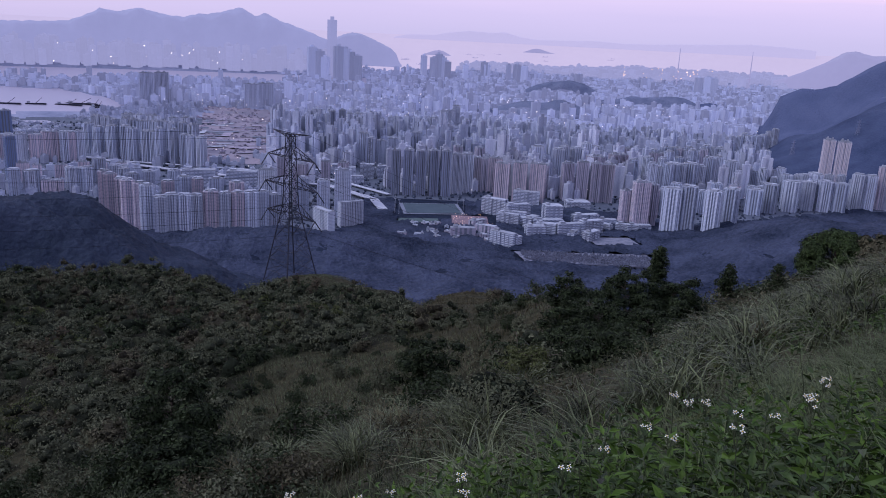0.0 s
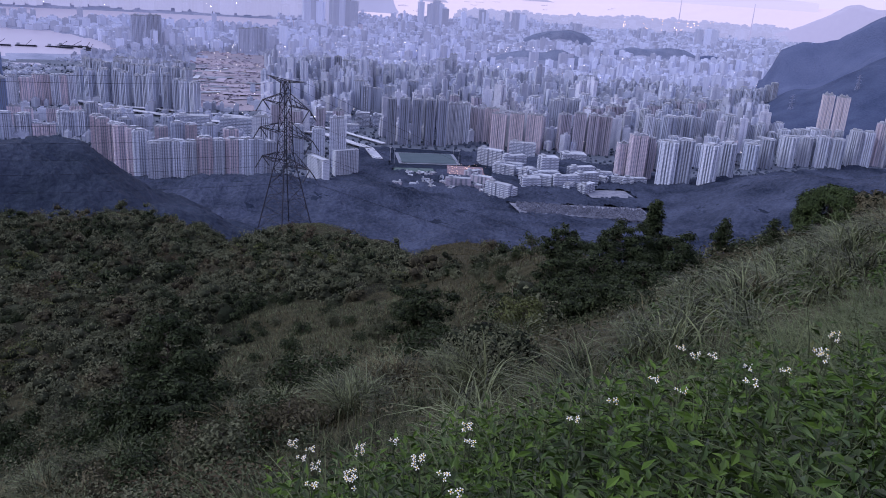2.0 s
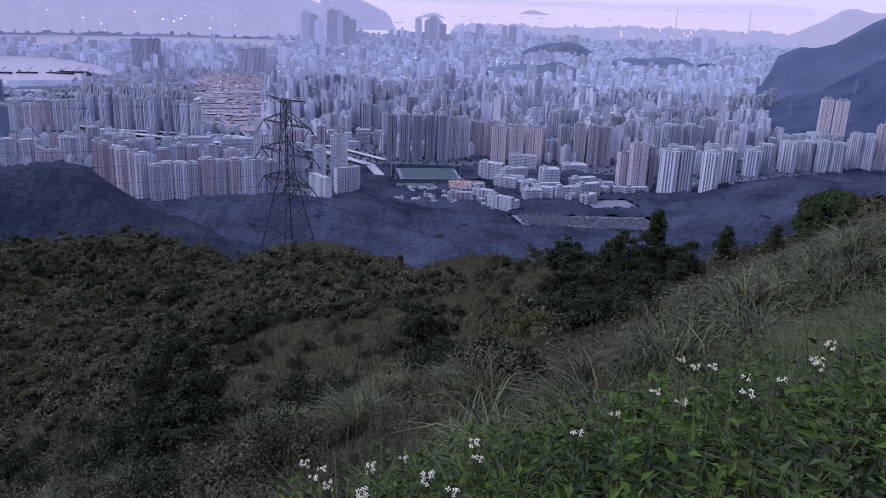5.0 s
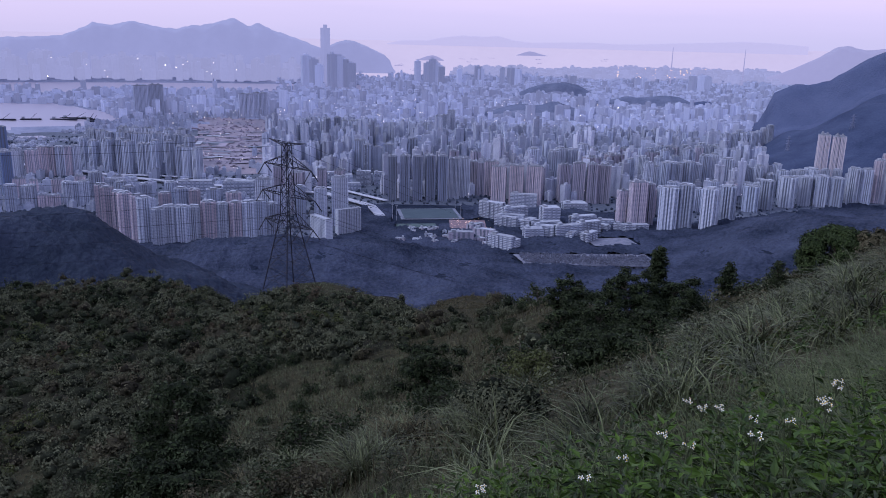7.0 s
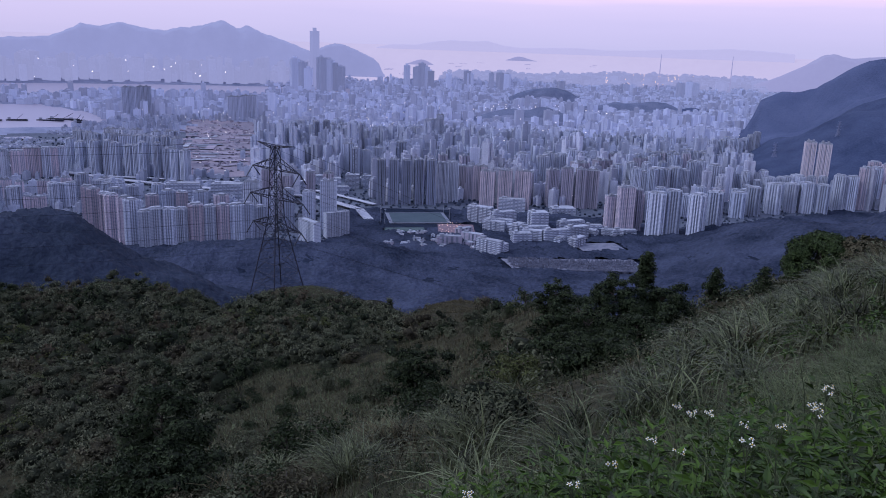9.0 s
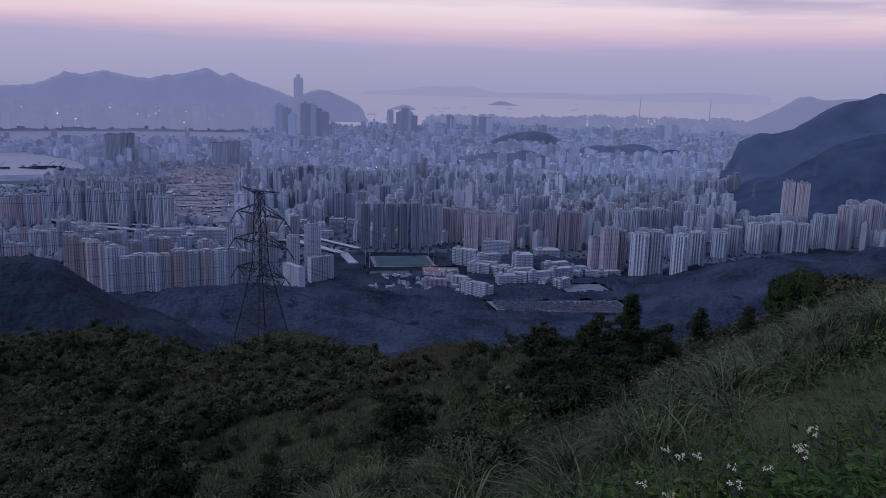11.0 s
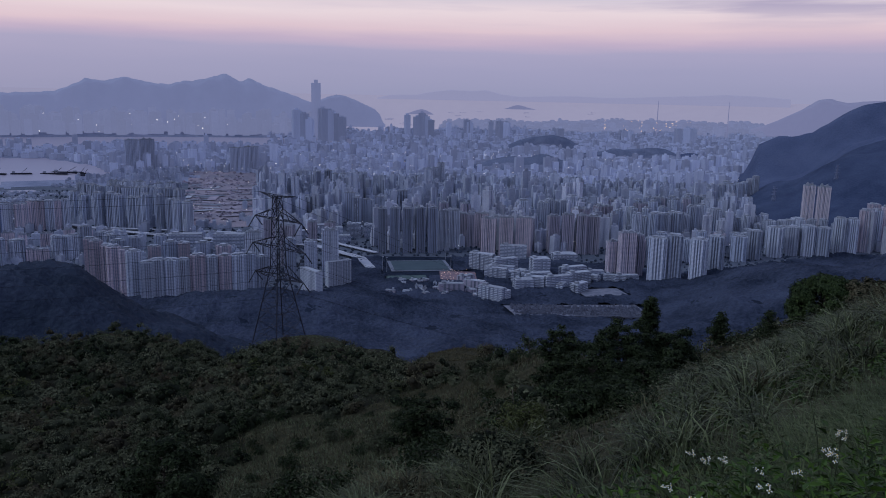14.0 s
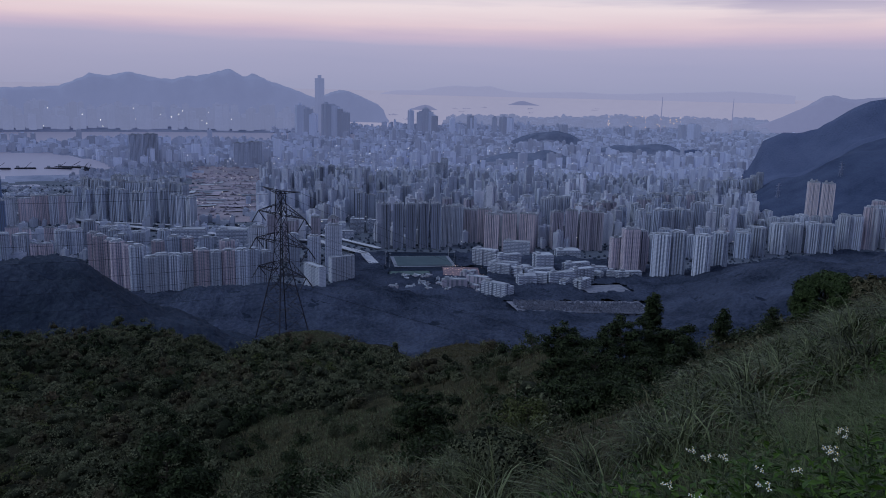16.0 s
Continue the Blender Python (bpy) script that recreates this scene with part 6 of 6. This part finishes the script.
def plant_trees():
    def rise(az, r, drop):
        """Height of a plant whose top lies so many degrees below the eye."""
        return EYE - r * math.tan(radians(drop)) - float(height(*at(az, r)))
    tree("tree", "slim dark tree with a small pointed crown", *at(16.5, 42), rise(16.5, 42, 13.3), 0.66, 71, cone=0.2, leaves=3400, leaf=0.125, base_gap=0.7)
    tree("tree", "dark spreading tree with a clear leaning stem", *at(10.5, 39), rise(10.5, 39, 16.1), 1.35, 72, leaves=3800, leaf=0.135, base_gap=0.55)
    tree("tree", "dense dark rounded tree in the thicket", *at(14.7, 40), rise(14.7, 40, 15.6), 1.8, 73, leaves=12000, leaf=0.135)
    tree("tree", "dense dark rounded tree in the thicket", *at(17.7, 41), rise(17.7, 41, 15.9), 1.55, 74, leaves=10500, leaf=0.135)
    tree("bush", "dense dark bush in the thicket", *at(10.6, 37), rise(10.6, 37, 18.4), 1.5, 88, leaves=7000, leaf=0.135, base_gap=0.05)
    tree("bush", "dense dark bush before the thicket", *at(12.9, 35), rise(12.9, 35, 18.0), 1.6, 75, leaves=7500, leaf=0.12, base_gap=0.05)
    tree("bush", "dense dark bush before the thicket", *at(16.4, 35), rise(16.4, 35, 18.2), 1.8, 76, leaves=8500, leaf=0.12, base_gap=0.05)
    for az, r, drop, seed in ((10.2, 33, 20.4, 401), (12.6, 31, 20.8, 402), (15.8, 30, 20.2, 403)):
        tree("bush", "dark leafy bush at the foot of the thicket", *at(az, r), max(0.9, rise(az, r, drop)), 1.25, seed, leaves=4600, leaf=0.12, base_gap=0.03)
    tree("bush", "small dark pointed shrub on the skyline", *at(21.2, 47), rise(21.2, 47, 14.1), 0.6, 77, cone=0.4, leaves=1500, leaf=0.15, base_gap=0.1)
    tree("bush", "close rounded green bush on the crest", *at(27.7, 43), rise(27.7, 43, 11.0), 1.65, 78, leaves=19000, leaf=0.125, base_gap=0.03, material=LEAF_CREST, dome=True)
    tree("bush", "dark loose bush beside the round one on the crest", *at(30.3, 43.5), rise(30.3, 43.5, 11.5), 1.5, 79, leaves=8000, leaf=0.12, base_gap=0.03)
    tree("bush", "brownish shrub beside the dark bush on the crest", *at(30.4, 40), 1.3, 1.1, 86, leaves=4500, leaf=0.125, base_gap=0.05, material=LEAF_OLIVE)
    tree("bush", "low dark shrub on the crest", *at(24.3, 43), rise(24.3, 43, 13.6), 0.4, 80, leaves=900, leaf=0.13, base_gap=0.05)
    tree("tree", "tall dark shrub with glossy leaves in the rough grass", *at(-19.4, 25.5), 4.7, 2.2, 81, cone=0.3, leaves=13000, leaf=0.13, base_gap=0.05)
    tree("bush", "dark leafy bush at the foot of the tall shrub", *at(-20.6, 22.5), 2.0, 1.35, 91, leaves=6000, leaf=0.12, base_gap=0.03)
    tree("bush", "dark leafy bush at the foot of the tall shrub", *at(-17.6, 23), 1.7, 1.1, 92, leaves=4500, leaf=0.12, base_gap=0.03)
    tree("bush", "dark shrub beside the tall one", *at(-23.2, 27), 2.3, 1.3, 82, leaves=3000, leaf=0.14, base_gap=0.05)
    tree("bush", "dark shrub in the middle of the slope", *at(0.0, 43), 3.0, 1.9, 83, leaves=4600, leaf=0.16, base_gap=0.05)
    tree("bush", "dark shrub in the grass", *at(5.8, 13.5), rise(5.8, 13.5, 24.8), 0.7, 84, leaves=4800, leaf=0.075, base_gap=0.05, material=LEAF_MID)
    tree("bush", "fresh green shrub in the grass", *at(7.6, 21), 1.3, 0.7, 85, leaves=2600, leaf=0.09, base_gap=0.05, material=LEAF_FRESH)
    g = random.Random(14)
    for i in range(16):
        tree("bush", "low leafy shrub on the near slope", *at(-25 + i * 1.05 + g.uniform(-0.5, 0.5), g.uniform(10.5, 19)), g.uniform(0.45, 0.95), g.uniform(0.4, 0.75), 500 + i, leaves=1100, leaf=0.085,
             base_gap=0.03, tiers=3, material=g.choice((LEAF_DARK, LEAF_DARK, LEAF_MID, LEAF_OLIVE)))
    g = random.Random(21)
    for i in range(36):
        tree("bush", "low dark shrub on the open grass slope", *at(g.uniform(-16, 7), g.uniform(30, 78)), g.uniform(0.4, 0.95), g.uniform(0.35, 0.75), 600 + i, leaves=420, leaf=0.13, base_gap=0.03, tiers=2,
             material=g.choice((LEAF_DARK, LEAF_DARK, LEAF_MID)))
    g = random.Random(9)
    for i in range(58):
        az, r = g.uniform(-32, 9), g.uniform(24, 72)
        if abs(az + 8) < 8 and 30 < r < 75 and i % 3:
            az = -17 - 1.8 * abs(az + 8)
        tree("bush", "small dark shrub scattered in the rough grass", *at(az, r), g.uniform(0.8, 2.0), g.uniform(0.5, 1.2), 200 + i, leaves=620, leaf=0.16, base_gap=0.05, tiers=3,
             material=LEAF_MID if g.random() < 0.4 else LEAF_DARK)


plant_trees()


def herbs(n, seed, low, high, m, first, foliage):
    """The bed of broad-leaved herbs near the feet: leafy stems in one mass."""
    g = np.random.default_rng(seed)
    r = np.sqrt(g.uniform(1.4 ** 2, 6.8 ** 2, n))
    az = g.uniform(-16, 44, n)
    k = r < np.interp(az, [-16, -11, -5, 5, 20, 44], [2.3, 4.2, 4.7, 4.8, 4.5, 4.2]) + 0.3 * np.sin(az * 0.9)
    r, az = r[k], np.radians(az[k])
    x, y = r * np.sin(az), r * np.cos(az)
    z = height(x, y)
    n = len(x)
    tall = g.uniform(low, high, n)
    lvl = first + (1 - first) * (np.arange(m) // 2 + 0.5) / (m / 2)
    a = (g.uniform(0, 6.28, n)[:, None] + np.arange(m) * math.pi + (np.arange(m) // 2) * 1.57)
    size = g.uniform(0.05, 0.105, (n, m)) * (1.2 - 0.5 * lvl)
    pos = np.stack([x[:, None] + 0 * a, y[:, None] + 0 * a, z[:, None] + tall[:, None] * lvl], -1)
    way = np.stack([np.cos(a), np.sin(a), g.uniform(-0.25, 0.55, (n, m)) + 0.5 * lvl ** 3], -1)
    pos = pos + unit(way) * 0.02
    v, f = creased_leaves(pos.reshape(-1, 3), way.reshape(-1, 3), size.ravel(), size.ravel() * 0.38, g=g)
    young = np.tile(((g.random(n) < 0.35)[:, None] & (np.broadcast_to(lvl, (n, m)) > 0.8)).ravel(), 2)
    tagged(sheet("herbs", v, f, foliage, slots=young.astype(int)), "bed of leafy green herbs", "plants", kind="stuff")
    c = blade_strips(np.stack([x, y, z - 0.02], -1), tall, np.full(n, 0.008), g.uniform(0, 0.1, n), g.uniform(0, 6.28, n), 2)
    tagged(sheet("herb_stems", *c, STEM), "thin green herb stems", "plants", kind="stuff")


herbs(1850, 91, 0.36, 0.80, 26, 0.35, [LEAF_GREEN, LEAF_PALE])
# A low layer in dark leaf colour, painting the shade among the herbs.
herbs(1300, 92, 0.12, 0.35, 14, 0.2, [LEAF_DARK, LEAF_DARK])


def flower_head(name, parent, at_, tilt, turn, g):
    """Four narrow white petals round a yellow middle."""
    bm = bmesh.new()
    m = Matrix.Translation(at_) @ pose(0, 0, 0, tilt, 0, turn)
    for k in range(4):
        a = k * 6.2832 / 4 + g.uniform(-0.2, 0.2)
        o, s = Vector((math.cos(a), math.sin(a), 0)), Vector((-math.sin(a), math.cos(a), 0))
        p = [o * 0.002, o * 0.007 + s * 0.0034 + Vector((0, 0, 0.003)), o * 0.011 + s * 0.002, o * 0.011 - s * 0.002, o * 0.007 - s * 0.0034 + Vector((0, 0, 0.003))]
        bm.faces.new([bm.verts.new(m @ q) for q in p])
    head = part(name, bm, PETAL, parent, "white-petalled flower head")
    bm = bmesh.new()
    bmesh.ops.create_icosphere(bm, subdivisions=1, radius=0.003, matrix=m @ Matrix.Translation((0, 0, 0.003)))
    part("flower_centre", bm, YELLOW, head, "yellow flower centre")


def wildflower(x, y, top_z, heads, seed):
    g = random.Random(seed)
    z = float(height(x, y))
    h = max(0.25, top_z - z)
    top = tagged(new("wildflower"), "tall white-flowered herb in the green bank", "flower", "white wildflowers")
    top.location = (x, y, z)
    bm = bmesh.new()
    sway = Vector((g.uniform(-0.05, 0.05), g.uniform(-0.05, 0.05), h - 0.03))
    limb(bm, [(0, 0, -0.03), (sway.x * 0.3, sway.y * 0.3, h * 0.5), sway], 0.004, 0.002, 5)
    tips = []
    for i in range(heads):
        a = i * 2.4 + g.random()
        tip = sway + Vector((math.cos(a) * 0.02, math.sin(a) * 0.02, 0.03 - 0.006 * i * g.uniform(0.5, 1.2)))
        limb(bm, [sway - Vector((0, 0, 0.06)), tip], 0.002, 0.0015, 4)
        tips.append(tip)
    part("stem", bm, STEM, top)
    for i, tip in enumerate(tips):
        flower_head("flower_head", top, tip, g.uniform(10, 80), g.uniform(-70, 70), g)
    r = np.random.default_rng(seed)
    pos = np.array([(sway.x * s * s, sway.y * s * s, h * s) for s in r.uniform(0.15, 0.75, 8)])
    a = r.uniform(0, 6.28, 8)
    sheet("leaves", *leaf_quads(pos, np.stack([np.cos(a), np.sin(a), 0.4 + 0 * a], -1), r.uniform(0.06, 0.1, 8), r.uniform(0.03, 0.04, 8), g=r), LEAF_GREEN, top)


def plant_flowers():
    # azimuth, drop below the eye in degrees, distance, flower heads
    bank = [(29.6, 19.8, 4.6, 9), (29.8, 21.2, 4.1, 8), (28.5, 21.3, 4.3, 4), (22.1, 23.3, 4.5, 6), (22.9, 22.9, 4.6, 4), (20.6, 22.9, 4.6, 4), (25.0, 23.2, 4.1, 4), (27.1, 22.8, 3.9, 4), (26.3, 24.2, 3.3, 4),
            (21.2, 25.2, 3.7, 4), (18.5, 25.1, 4.1, 4), (15.4, 27.1, 3.7, 4), (13.1, 29.0, 3.5, 4), (5.0, 30.7, 3.9, 7), (5.9, 31.1, 3.7, 4), (3.8, 33.6, 3.2, 4), (2.4, 33.0, 3.4, 10), (5.0, 34.9, 3.0, 4),
            (-3.8, 31.9, 4.6, 11), (-3.4, 34.3, 3.4, 12), (-0.8, 31.9, 4.5, 4), (-7.2, 32.2, 4.6, 4), (-9.6, 32.1, 4.6, 7), (-8.7, 33.1, 4.6, 4), (-7.2, 33.6, 4.1, 6), (-7.2, 34.3, 3.6, 4)]
    for i, (az, drop, dist, heads) in enumerate(bank):
        c = dist * math.cos(radians(drop))
        px, py = at(az, c)
        wildflower(px - 0.11, py + 0.01, EYE - 0.03 - dist * math.sin(radians(drop)), heads, 300 + i)


plant_flowers()
